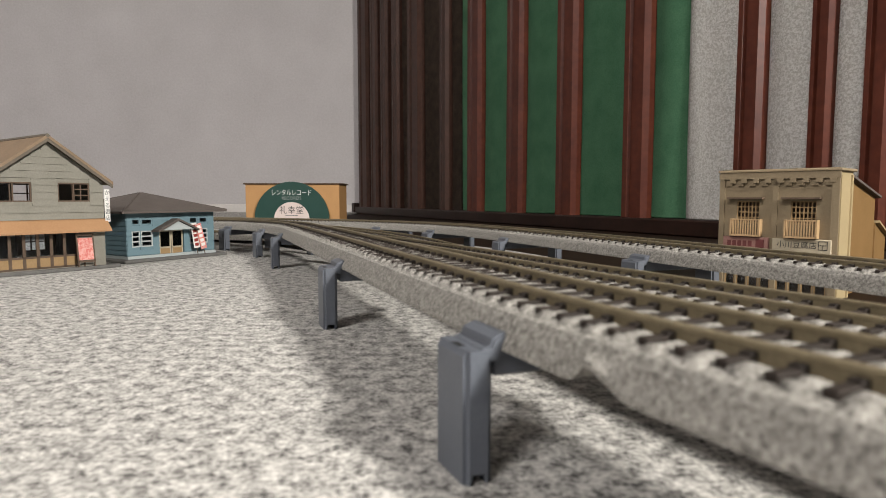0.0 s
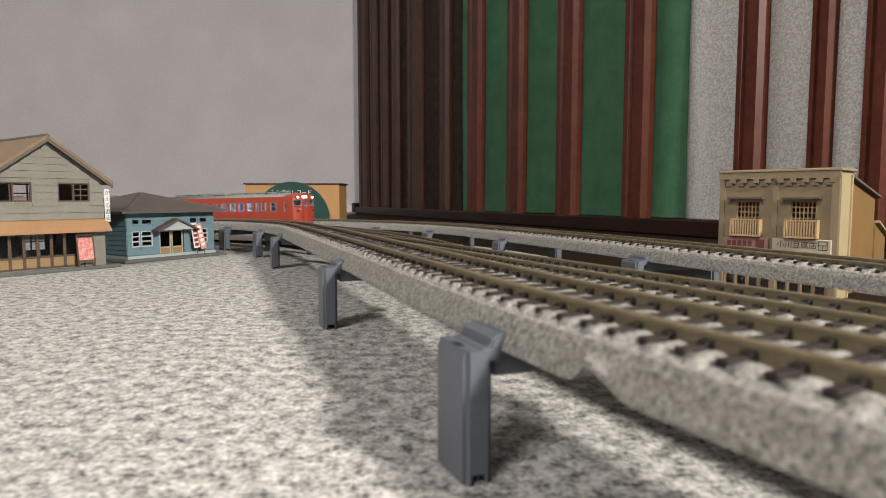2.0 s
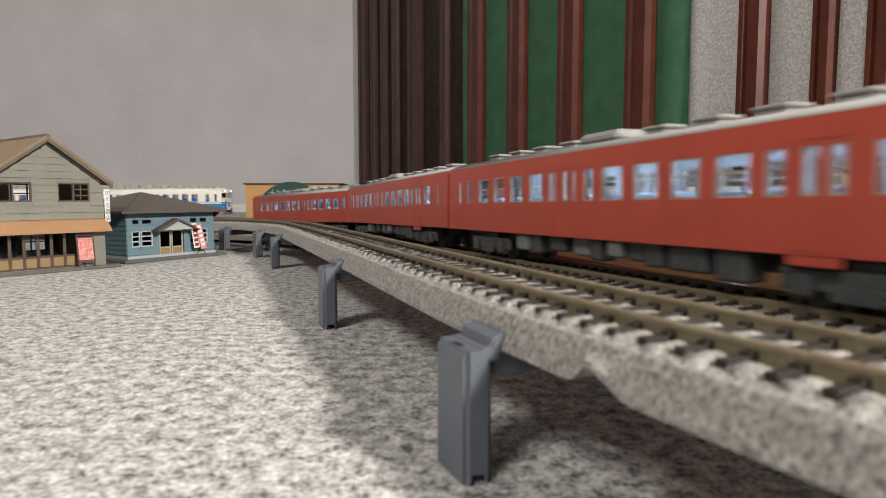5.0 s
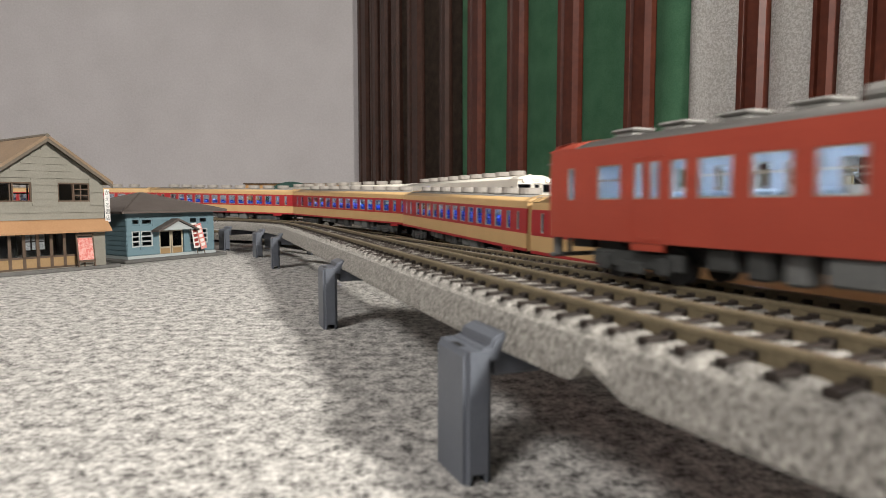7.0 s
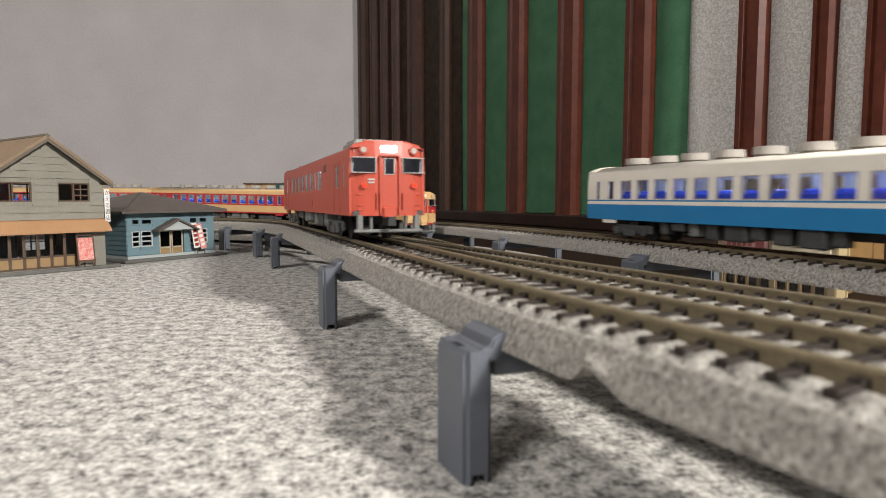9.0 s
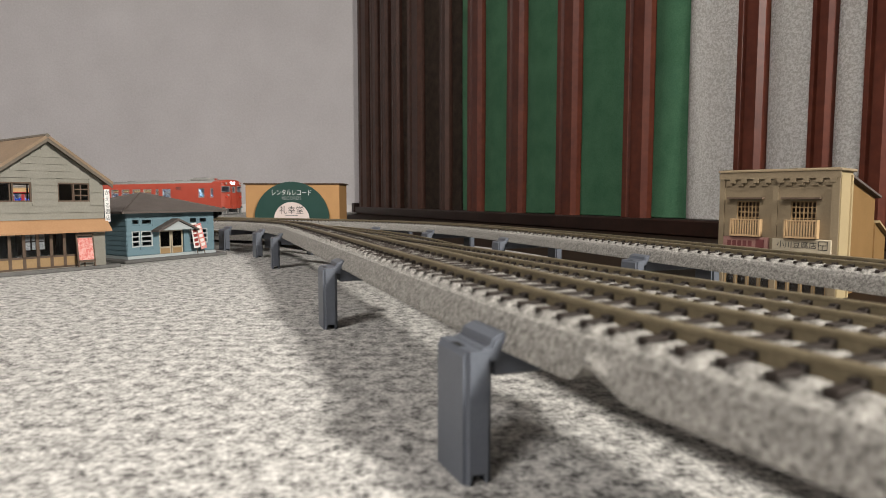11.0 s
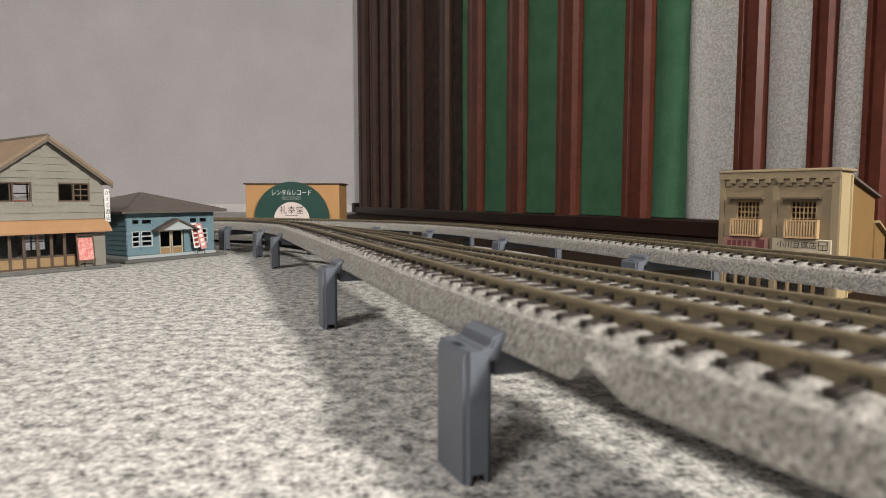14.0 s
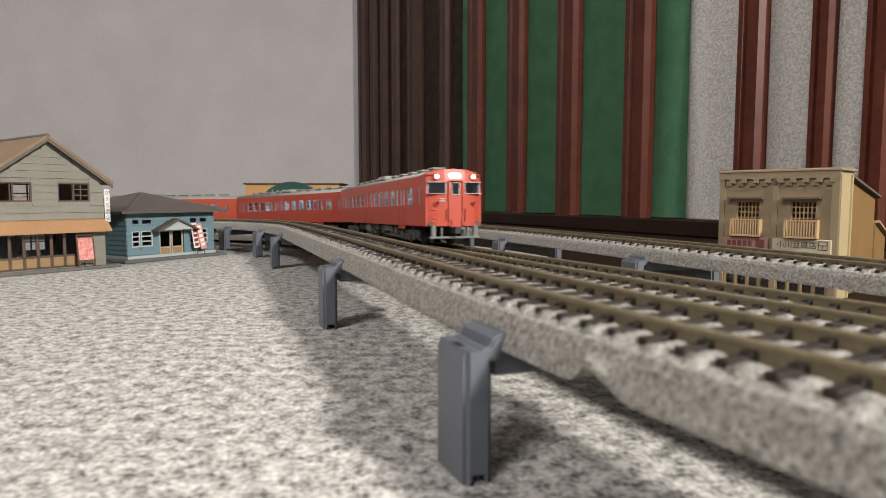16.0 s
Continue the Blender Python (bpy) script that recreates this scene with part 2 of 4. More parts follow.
def mat_sheet():
    bm = bmesh.new()
    edge = []
    r = 0.348 + 0.028
    for k in range(0, 29):
        a = HEAD + math.pi * k / 28 * 0.62
        edge.append(FAR_C + Vector((math.cos(a), math.sin(a), 0)) * r)
    outline = [Vector((-2.19, -1.2, 0)), NEAR_C + SIDE * r - AHEAD * 0.9] + edge[:14] + [Vector((-0.185, 1.37, 0)), Vector((-2.19, 1.37, 0))]
    top = [bm.verts.new((v.x, v.y, 0)) for v in outline]
    low = [bm.verts.new((v.x, v.y, -0.0029)) for v in outline]
    bm.faces.new(top)
    for i in range(len(top)):
        j = (i + 1) % len(top)
        bm.faces.new((top[i], low[i], low[j], top[j]))
    bmesh.ops.recalc_face_normals(bm, faces=bm.faces)
    tagged(part("felt_mat", bm, FELT), "grey mottled felt mat spread over the floor", "mat", kind="structure")


mat_sheet()

PA, PB = Vector((-0.175, 1.365, 0)), Vector((0.218, 0.574, 0))
PDIR = (PB - PA)
PN = Vector((-PDIR.y, PDIR.x, 0)).normalized() * -1
TANH = math.tan(radians(35))


def along(px, back=0.0):
    """How far along the partition the sight line of that share of the picture's width falls, in metres, on the plane set back so far."""
    k = (px - 784) / 784 * TANH
    d = PDIR.normalized()
    p = PA - PN * back
    return (k * p.y - p.x) / (d.x - k * d.y)


def partition():
    root = thing("folding_partition", "accordion folding partition with brown slats and green, brown and white cloth", "partition")
    length = PDIR.length
    turn = Matrix.Translation(PA) @ Matrix.Rotation(math.atan2(PDIR.y, PDIR.x), 4, "Z")
    root.matrix_basis = turn
    # in its own space: x along the partition, -y towards the layout
    slats = [(642, 660, 1), (664, 676, 1), (682, 694, 1), (702, 714, 1), (728, 752, 1), (786, 800, 1), (834, 858, 0), (903, 931, 0), (990, 1026, 0),
             (1107, 1152, 0), (1303, 1350, 0), (1432, 1470, 0), (1525, 1575, 0), (1640, 1700, 0)]
    spans = [(along(a), along(b), k) for a, b, k in slats]
    for a, b, k in spans:
        w, c = b - a, (a + b) / 2
        o = [(a, 0.004), (a, -0.006), (a + w * 0.12, -0.010), (a + w * 0.30, -0.010), (a + w * 0.36, -0.0075), (a + w * 0.44, -0.0075),
             (a + w * 0.50, -0.0105), (b - w * 0.12, -0.0105), (b, -0.006), (b, 0.004)]
        bm = bmesh.new()
        lo = [bm.verts.new((x, y, 0.012)) for x, y in o]
        hi = [bm.verts.new((x, y, 1.9)) for x, y in o]
        bm.faces.new(lo[::-1])
        bm.faces.new(hi)
        for i in range(len(o)):
            j = (i + 1) % len(o)
            bm.faces.new((lo[i], lo[j], hi[j], hi[i]))
        part("slat", bm, SLAT_DARK if k else SLAT, root)
    cloths = [(655, 668, 0), (672, 686, 0), (690, 706, 0), (710, 732, 0), (748, 790, 0), (797, 819, 0), (819, 838, 1), (855, 906, 1), (928, 993, 1),
              (1023, 1110, 1), (1149, 1219, 1), (1213, 1306, 2), (1346, 1435, 2), (1467, 1529, 2), (1570, 1645, 2)]
    # the panels that show are those of the folds that face the room; each runs back from one slat behind the next
    for pa, pb, k in cloths:
        a = along(pa)
        back = min(0.008, 0.12 * (along(pb) - a))
        b = along(pb, back)
        ragged = 0.010 if pb == 1219 else 0.0
        bm = bmesh.new()
        cols, rows = 10, 40
        g = [[None] * (rows + 1) for _ in range(cols + 1)]
        for i in range(cols + 1):
            for j in range(rows + 1):
                f, z = i / cols, 0.012 + 0.0005 + (1.88) * j / rows * (j / rows)
                y = back * f - (0.0055 if k else 0.002) * math.sin(f * math.pi) + 0.0012 * math.sin(z * 9 + a * 60 + f * 3)
                x = a + (b - a) * f + (ragged * f * min(1, z / 0.25) if ragged else 0.0012 * math.sin(z * 7 + a * 40) * f * (1 - f) * 4)
                g[i][j] = bm.verts.new((x, y, z))
        for i in range(cols):
            for j in range(rows):
                bm.faces.new((g[i][j], g[i + 1][j], g[i + 1][j + 1], g[i][j + 1]))
        bmesh.ops.solidify(bm, geom=bm.faces[:], thickness=0.0012)
        part("cloth_panel", bm, (CLOTH_BROWN, CLOTH_GREEN, CLOTH_WHITE)[k], root, ("dark brown cloth panel", "green cloth panel", "white flecked cloth panel")[k], True)
    part("bottom_rail", box(-0.012, length * 1.42, -0.014, 0.061, -0.003, 0.012, 0.0015), RAIL_DARK, root, "dark brown bottom rail")
    part("end_stop", box(-0.022, -0.004, -0.016, 0.03, -0.003, 0.020, 0.002), RAIL_DARK, root)
    part("backing", box(-0.02, length * 1.42, 0.062, 0.08, -0.003, 1.9), CLOTH_BROWN, root)


partition()


# ---------------------------------------------------------------- the four tracks
class Line:
    """One oval loop. s = 0 where the far bend begins; s grows along the right side away from the eye and round to the left."""

    def __init__(self, radius, heights):
        self.r, self.heights = radius, heights
        self.total = 2 * math.pi * radius + 2 * RUN

    def z(self, s):
        s = (s + RUN + 0.2) % self.total - RUN - 0.2
        hs = self.heights + [(self.heights[0][0] + self.total, self.heights[0][1])]
        if s < hs[0][0]:
            s += self.total
        for (a, za), (b, zb) in zip(hs, hs[1:]):
            if a <= s <= b:
                return za + (zb - za) * (s - a) / (b - a)
        return hs[-1][1]

    def flat(self, s):
        """Place and heading (angle of the way of growing s)."""
        s = (s + RUN) % self.total - RUN
        bend = math.pi * self.r
        if s < 0:
            d = max(0.0, -SWING - s)
            e = min(d, 0.06)
            out, lean = BOW * (e * e + 2 * e * (d - e)), math.atan(2 * BOW * e)
            return FAR_C + SIDE * (self.r + out) + AHEAD * s, HEAD + lean
        if s < bend:
            a = s / self.r
            return FAR_C + Vector((math.cos(HEAD + a), math.sin(HEAD + a), 0)) * self.r, HEAD + a
        if s < bend + RUN:
            return FAR_C - SIDE * self.r - AHEAD * (s - bend), HEAD + math.pi
        a = (s - bend - RUN) / self.r
        d = RUN - SWING
        out = BOW * (0.0036 + 0.12 * (d - 0.06)) * (1 - math.cos(a)) / 2
        return NEAR_C + SIDE * out + Vector((math.cos(HEAD + math.pi + a), math.sin(HEAD + math.pi + a), 0)) * self.r, HEAD + math.pi + a

    def at(self, s, out=0.0, up=0.0):
        """A point at s; out: metres to the outer side of the loop."""
        p, h = self.flat(s)
        soft = sum(self.z(s + d) for d in (-0.05, -0.025, 0, 0.025, 0.05)) / 5
        return Vector((p.x + math.cos(h) * out, p.y + math.sin(h) * out, soft + up))


# rail heights along each loop
LINE_A = Line(0.249, [(-0.40, 0.0206), (-0.24, 0.0206), (-0.10, 0.0201), (0.0, 0.0193), (0.172, 0.0175), (0.5, 0.0162), (1.0, 0.0187)])
LINE_B = Line(0.282, [(-0.40, 0.0195), (-0.25, 0.0181), (-0.170, 0.0167), (-0.113, 0.0155), (-0.024, 0.0136), (0.078, 0.0102), (0.167, 0.0077), (0.30, 0.0062), (0.9, 0.0082), (1.4, 0.0187)])
LINE_C = Line(0.315, [(-0.42, 0.0059), (-0.172, 0.0060), (0.075, 0.0106), (0.30, 0.0146), (0.8, 0.0166), (1.3, 0.0081)])
LINE_D = Line(0.348, [(-0.40, 0.0173), (-0.1, 0.0173), (0.0, 0.0165), (0.2, 0.0147), (0.6, 0.0137), (1.2, 0.0167)])


def sweep(line, profile, s0, s1, step, joint=None):
    """The profile (out, up) carried along the line; joint: where its lower edge is cut away at the end of a track piece."""
    bm = bmesh.new()
    n = max(2, int((s1 - s0) / step))
    closed = abs(s1 - s0 - line.total) < 1e-6

    def cut(s, u):
        if joint is None or u > -0.005:
            return u
        d = s - joint
        return u + 0.0020 * max(0.0, 1 - (d / 0.0022 if d > 0 else -d / 0.0050))
    rings = [[bm.verts.new(line.at(s0 + (s1 - s0) * i / n, o, cut(s0 + (s1 - s0) * i / n, u))) for o, u in profile] for i in range(n if closed else n + 1)]
    k = len(profile)
    for i in range(n):
        a, b = rings[i], rings[(i + 1) % len(rings)]
        for j in range(k):
            bm.faces.new((a[j], a[(j + 1) % k], b[(j + 1) % k], b[j]))
    if not closed:
        bm.faces.new(rings[0])
        bm.faces.new(rings[-1][::-1])
    bmesh.ops.recalc_face_normals(bm, faces=bm.faces)
    return bm


PITCH = 0.0040


def track(line, label, near_parts):
    root = thing("model_railway_track", label, "model track", "model railway tracks")
    t = line.total
    bed = [(-0.0121, -0.0058), (-0.0121, -0.0052), (-0.0110, -0.0028), (-0.0104, -0.0020), (-0.0092, -0.0017), (-0.0062, -0.0016), (-0.0030, -0.0016), (0, -0.0016), (0.0030, -0.0016), (0.0062, -0.0016),
           (0.0092, -0.0017), (0.0104, -0.0020), (0.0110, -0.0028), (0.0121, -0.0052), (0.0121, -0.0058)]
    part("ballast_bed", sweep(line, bed, -0.5, -0.5 + t, *((0.0008, -0.2570) if line is LINE_A else (0.004,))), BALLAST, root, "grey speckled ballast bed")
    # the moulded ballast between the sleepers, heaped a little
    n = int(t / PITCH)
    verts, faces = [], []
    rnd = random.Random(int(line.r * 1e6))
    for i in range(n):
        s = -0.30 + (i + 0.5) * t / n
        a, b = line.at(s - 0.001), line.at(s + 0.001)
        m = Matrix.Translation(line.at(s)) @ (b - a).to_track_quat("Y", "Z").to_matrix().to_4x4()
        for o0, o1 in ((-0.0103, -0.0056), (-0.0040, 0.0040), (0.0056, 0.0103)):
            k, cols = len(verts), 6
            for c in range(cols + 1):
                x = o0 + (o1 - o0) * c / cols
                edge = 1.0 if 0 < c < cols else 0.35
                for y, h in ((-0.00142, 0.0), (-0.00112, 0.85), (0.0, 1.0), (0.00112, 0.85), (0.00142, 0.0)):
                    z = -0.0019 + edge * h * (0.00080 + rnd.uniform(-0.00018, 0.00018)) - (0.0006 if abs(x) > 0.0095 else 0)
                    verts.append(m @ Vector((x + rnd.uniform(-0.0002, 0.0002), y + rnd.uniform(-0.00016, 0.00016), z)))
            for c in range(cols):
                for j in range(4):
                    q = k + c * 5 + j
                    faces.append((q, q + 5, q + 6, q + 1))
    me3 = bpy.data.meshes.new("ballast")
    me3.from_pydata(verts, [], faces)
    me3.materials.append(BALLAST)
    for p in me3.polygons:
        p.use_smooth = True
    heaps = tagged(new("ballast", me3), kind="stuff")
    heaps.parent = root
    rail = [(-0.0004, -0.0019), (-0.0004, -0.0006), (-0.0005, -0.0005), (-0.0005, -0.0001), (-0.0004, 0), (0.0004, 0), (0.0005, -0.0001), (0.0005, -0.0005), (0.0004, -0.0006), (0.0004, -0.0019)]
    for o in (-0.0048, 0.0048):
        part("rail", sweep(line, [(o + a * 1.15, b) for a, b in rail], -0.5, -0.5 + t, 0.006), RAIL, root, "bronze-coloured rail")
    # one sleeper: a plank with the two chairs that hold the rails
    bm = bmesh.new()
    add_box(bm, -0.0086, 0.0086, -0.00058, 0.00058, -0.0024, -0.00100, 0.00012)
    for o in (-0.0048, 0.0048):
        add_box(bm, o - 0.0013, o + 0.0013, -0.00060, 0.00060, -0.0014, -0.00070, 0.00012)
    me = mesh_of("sleeper", bm, SLEEPER)
    n = int(t / PITCH)
    s_first = -0.30
    rest_v, rest_f = [], []
    base_v, base_f = [v.co.copy() for v in me.vertices], [tuple(p.vertices) for p in me.polygons]
    for i in range(n):
        s = s_first + i * t / n
        a, b = line.at(s - 0.001), line.at(s + 0.001)
        m = Matrix.Translation(line.at(s)) @ (b - a).to_track_quat("Y", "Z").to_matrix().to_4x4()
        if i < near_parts:
            ob = new("sleeper", me)
            ob.parent, ob.matrix_basis = root, m
        else:
            k = len(rest_v)
            rest_v += [m @ v for v in base_v]
            rest_f += [tuple(k + q for q in f) for f in base_f]
    me2 = bpy.data.meshes.new("far_sleepers")
    me2.from_pydata(rest_v, [], rest_f)
    me2.materials.append(SLEEPER)
    ob = tagged(new("far_sleepers", me2), kind="stuff")
    ob.parent = root
    return root


def pier(line, s, group, legs=(-1, 1)):
    """A low pier: a grey beam under the bed and a leg with a clip head on either side."""
    p, h = line.flat(s)
    top = line.at(s).z - 0.0058
    root = thing("track_pier", "low blue-grey plastic pier under the raised track", "track pier", group)
    root.matrix_basis = Matrix.Translation((p.x, p.y, 0)) @ Matrix.Rotation(h, 4, "Z")
    part("cross_beam", box(-0.0125, 0.0125, -0.0028, 0.0028, top - 0.0032, top - 0.0001, 0.0003), PIER, root)
    for sgn in legs:
        x0, x1 = sorted((sgn * 0.0132, sgn * 0.0166))
        o = [(x0, 0), (x0 + 0.0007, 0.0), (x0 + 0.0009, 0.0012), (x1 - 0.0009, 0.0012), (x1 - 0.0007, 0), (x1, 0), (x1, top - 0.0004), (x1 - 0.0006, top + 0.0002), (x0 + 0.0006, top + 0.0002), (x0, top - 0.0004)]
        bm = prism(o, -0.0042, 0.0042)
        bmesh.ops.bevel(bm, geom=[e for e in bm.edges if abs(e.verts[0].co.y - e.verts[1].co.y) < 1e-6 and abs(e.verts[0].co.x - e.verts[1].co.x) < 1e-6],
                        offset=0.0006, segments=3, affect="EDGES")
        leg = part("leg", bm, PIER, root)
        xi = sgn * 0.0126
        o = [(xi + sgn * 0.0022, top - 0.0002), (xi + sgn * 0.0018, top + 0.0003), (xi + sgn * 0.0009, top + 0.0006), (xi + sgn * 0.0006, top + 0.0014), (xi - sgn * 0.0003, top + 0.0018),
             (xi - sgn * 0.0017, top + 0.0021), (xi - sgn * 0.0021, top + 0.0015), (xi - sgn * 0.0004, top - 0.0003), (xi - sgn * 0.0004, top - 0.0012), (xi + sgn * 0.0010, top - 0.0012)]
        bm = prism(o, -0.0041, 0.0041)
        bmesh.ops.bevel(bm, geom=[e for e in bm.edges if abs(e.verts[0].co.y - e.verts[1].co.y) < 1e-6], offset=0.0003, segments=2, affect="EDGES")
        part("clip_head", bm, PIER, leg)
        # the hole's shade is a black block set on the uncut leg top
        part("painted_hole", box(sgn * 0.0156 - 0.0004, sgn * 0.0156 + 0.0004, -0.0011, 0.0011, top + 0.00005, top + 0.00025), BLACK, leg)
    return root


track(LINE_A, "curved model railway track with grey ballast on low piers", 130)
track(LINE_B, "middle model railway track sloping up on its ballast bed", 110)
track(LINE_C, "lowest model railway track lying near the felt mat", 80)
track(LINE_D, "outermost raised model railway track beside the brown partition", 110)
for s in (-0.2385, -0.1515):
    pier(LINE_A, s, "piers of the raised tracks", (-1,))
for s in (-0.0135, 0.0456, 0.1030, 0.17, 0.24, 0.40, 0.60, 0.9, 1.1, 1.35, 1.5):
    pier(LINE_A, s, "piers of the raised tracks")
for s in (-0.30, -0.138, -0.0376, 0.057, 0.1265, 0.2, 0.4, 0.7, 1.0, 1.3, 1.6, 1.9):
    pier(LINE_D, s, "piers of the raised tracks")
for s in (-0.24, -0.16, -0.03, 0.05, 0.9, 1.2, 1.5):
    if LINE_B.at(s).z > 0.012:
        pier(LINE_B, s, "piers of the raised tracks", (1,))


# ---------------------------------------------------------------- model rail cars
HALF_W = 0.0096
RED_LEN, LONG_LEN, LONE_LEN = 0.1447, 0.1442, 0.1515
RIDE = 0.0013   # height of a car's own datum over the rails


def side_y(z):
    return HALF_W * (1 - 0.055 * max(0.0, (z - 0.0150) / 0.0077) ** 2)


def roof_arc(n=12, edge=0.0219, top=0.0239):
    pts = []
    for i in range(n + 1):
        f = -1 + 2 * i / n
        pts.append((side_y(edge) * f * 1.01, edge + (top - edge) * (1 - abs(f) ** 2.6)))
    return pts


def front_x(y, z):
    """How far the cab front stands back at a point of it."""
    back = 0.0023 * (abs(y) / HALF_W) ** 3.2 + 0.0016 * max(0.0, (z - 0.0160) / 0.0088) ** 2
    return -back


def wheelset_truck(root, x):
    truck = part("bogie", box(x - 0.0022, x + 0.0022, -0.0072, 0.0072, 0.0022, 0.0050, 0.0002), UNDER, root, "grey bogie")
    for y in (-0.0078, 0.0078):
        part("side_frame", box(x - 0.0105, x + 0.0105, y - 0.0006, y + 0.0006, 0.0010, 0.0038, 0.0003), UNDER, truck)
        q = y * 1.13
        part("spring_plank", box(x - 0.003, x + 0.003, q - 0.0004, q + 0.0005, 0.0002, 0.0022, 0.0002), UNDER, truck)
        for a in (-0.007, 0.007):
            part("axle_box", box(x + a - 0.0013, x + a + 0.0013, q - 0.0005, q + 0.0006, 0.0004, 0.0032, 0.0003), UNDER, truck)
    for q in (-0.007, 0.007):
        for y in (-0.0046, 0.0046):
            part("wheel", rod((x + q, y - 0.0009, 0.0017), (x + q, y + 0.0009, 0.0017), 0.0030, 18), BLACK, truck, "dark metal wheel")


def rail_car(label, style, cabs=(1, 0), group="", lit_front=1, seats=None, lamps=None, lone=False):
    """A model diesel rail car, 1:150. cabs: has a driver's cab at its +x end, at its -x end. lit_front: 1 headlights, 0 unlit."""
    root = thing("model_rail_car", label, "model train", group)
    hl = (LONE_LEN if lone else RED_LEN if style == "red" else LONG_LEN) / 2
    low, edge = 0.0054, 0.0219
    if style == "red":
        mats, band = [RED], None
    elif style == "cream":
        mats, band = [CREAM, CRIMSON], (lambda u, v: 1 if (0.0113 < v < 0.0196 or v < 0.0064) else 0)
    else:
        mats, band = [IVORY, BLUE], (lambda u, v: 1 if (v < 0.0111 and not 0.0106 < v) or 0.0117 < v < 0.0122 else 0)
    # window layout along the side
    z0, z1 = (0.0124, 0.0183) if style == "red" else (0.0123, 0.0186)
    wins = []
    if style == "red":
        # measured back from the cab end: single, double and door windows
        wins = [(hl - o * 1.011, w) for o, w in ((0.0085, 0.0020), (0.0190, 0.0060), (0.0262, 0.0021), (0.0297, 0.0021), (0.0345, 0.0030), (0.0412, 0.0060), (0.0500, 0.0060), (0.0588, 0.0060),
                                         (0.0676, 0.0060), (0.0745, 0.0030), (0.0790, 0.0019), (0.0824, 0.0019), (0.0870, 0.0030), (0.0938, 0.0060), (0.1026, 0.0060), (0.1114, 0.0060),
                                         (0.1202, 0.0060), (0.1290, 0.0030), (0.1352, 0.0020))]
        if cabs == (0, 1):
            wins = [(-c, w) for c, w in wins]
    if lone:
        # the lone car: crew doors at the ends, a door behind each, broad windows between
        spans = ((0.0040, 0.0066), (0.0085, 0.0108), (0.0140, 0.0192), (0.0272, 0.0299)) + tuple((0.0325 + 0.0101 * i, 0.0398 + 0.0101 * i) for i in range(6))
        spans += ((0.0940, 0.0968), (0.1000, 0.1074), (0.1310, 0.1360), (0.1410, 0.1434))
        wins = [(hl - (a + b) / 2, b - a) for a, b in spans]
    elif style != "red":
        wins = [(-hl + 0.0065, 0.0022), (-hl + 0.0140, 0.0034)]
        wins += [(-hl + 0.0225 + 0.0087 * i, 0.0060) for i in range(12)]
        wins += [(hl - 0.0145, 0.0034), (hl - 0.0070, 0.0022)]
    holes = [(c - w / 2, c + w / 2, z0, z1) for c, w in wins]
    vs = [low, 0.0064, 0.0106, 0.0111, 0.0117, 0.0113, 0.0122, 0.0165, 0.0196, 0.0207, edge]
    us = [-hl + (0.0019 if cabs[1] else 0), -hl + 0.0024, hl - 0.0024, hl - (0.0019 if cabs[0] else 0)]
    for sgn in (-1, 1):
        bm = pierced(us, vs, holes, 0.0005, band, lambda u, v, w: Vector((u, sgn * (side_y(v) - w), v)))
        side = part("body_side", bm, mats, root)
        part("lining", pierced([-hl + 0.002, hl - 0.002], [low + 0.0012, edge - 0.0004], holes, 0.0002, None,
                               lambda u, v, w: Vector((u, sgn * (side_y(v) - 0.00085 - w), v))), LINING, side, "pale interior lining")
        seen = {}
        for c, w in wins:
            key = round(w, 4)
            if key not in seen:
                y = sgn * (side_y(z1) - 0.00032)
                seen[key] = (mesh_of("pane", box(-w / 2, w / 2, y - 0.00006, y + 0.00006, z0, z1), GLASS),
                             mesh_of("window_frame", boxes([(-w / 2, w / 2, y - 0.0002, y + 0.0002, z1 - 0.0003, z1 + 0.0), (-w / 2, w / 2, y - 0.0002, y + 0.0002, z0, z0 + 0.0003),
                                                            (-w / 2, -w / 2 + 0.0003, y - 0.0002, y + 0.0002, z0, z1), (w / 2 - 0.0003, w / 2, y - 0.0002, y + 0.0002, z0, z1)]
                                                           + ([(-w / 2, w / 2, y - 0.0002, y + 0.0002, (z0 + z1) / 2 + 0.0002, (z0 + z1) / 2 + 0.00045)] if (w > 0.004 and style == "red") else [])), VENT))
            for k, (nm, lb) in enumerate((("pane", ""), ("window_frame", "pale grey window frame"))):
                ob = tagged(new(nm, seen[key][k]), lb)
                ob.parent, ob.location = side, (c, 0, 0)
        # raised door outlines and the seam along the waist
        doors = ([hl - 0.0166, hl - 0.1335] if lone else [-hl + 0.0290, -hl + 0.0834] if style == "red" and cabs == (0, 1) else [hl - 0.0290, hl - 0.0834] if style == "red" else [-hl + 0.0140, hl - 0.0145])
        for dx in (doors if style == "red" else []):
            y = sgn * (HALF_W + 0.00008)
            part("door", pierced([dx - 0.0040, dx + 0.0040], [low + 0.0005, 0.0194], [(dx - 0.0037, dx + 0.0037, low + 0.0009, 0.0190)], 0.0003, None,
                                 lambda u, v, w: Vector((u, sgn * (side_y(v) + 0.00012 - w), v))), mats[0], side)
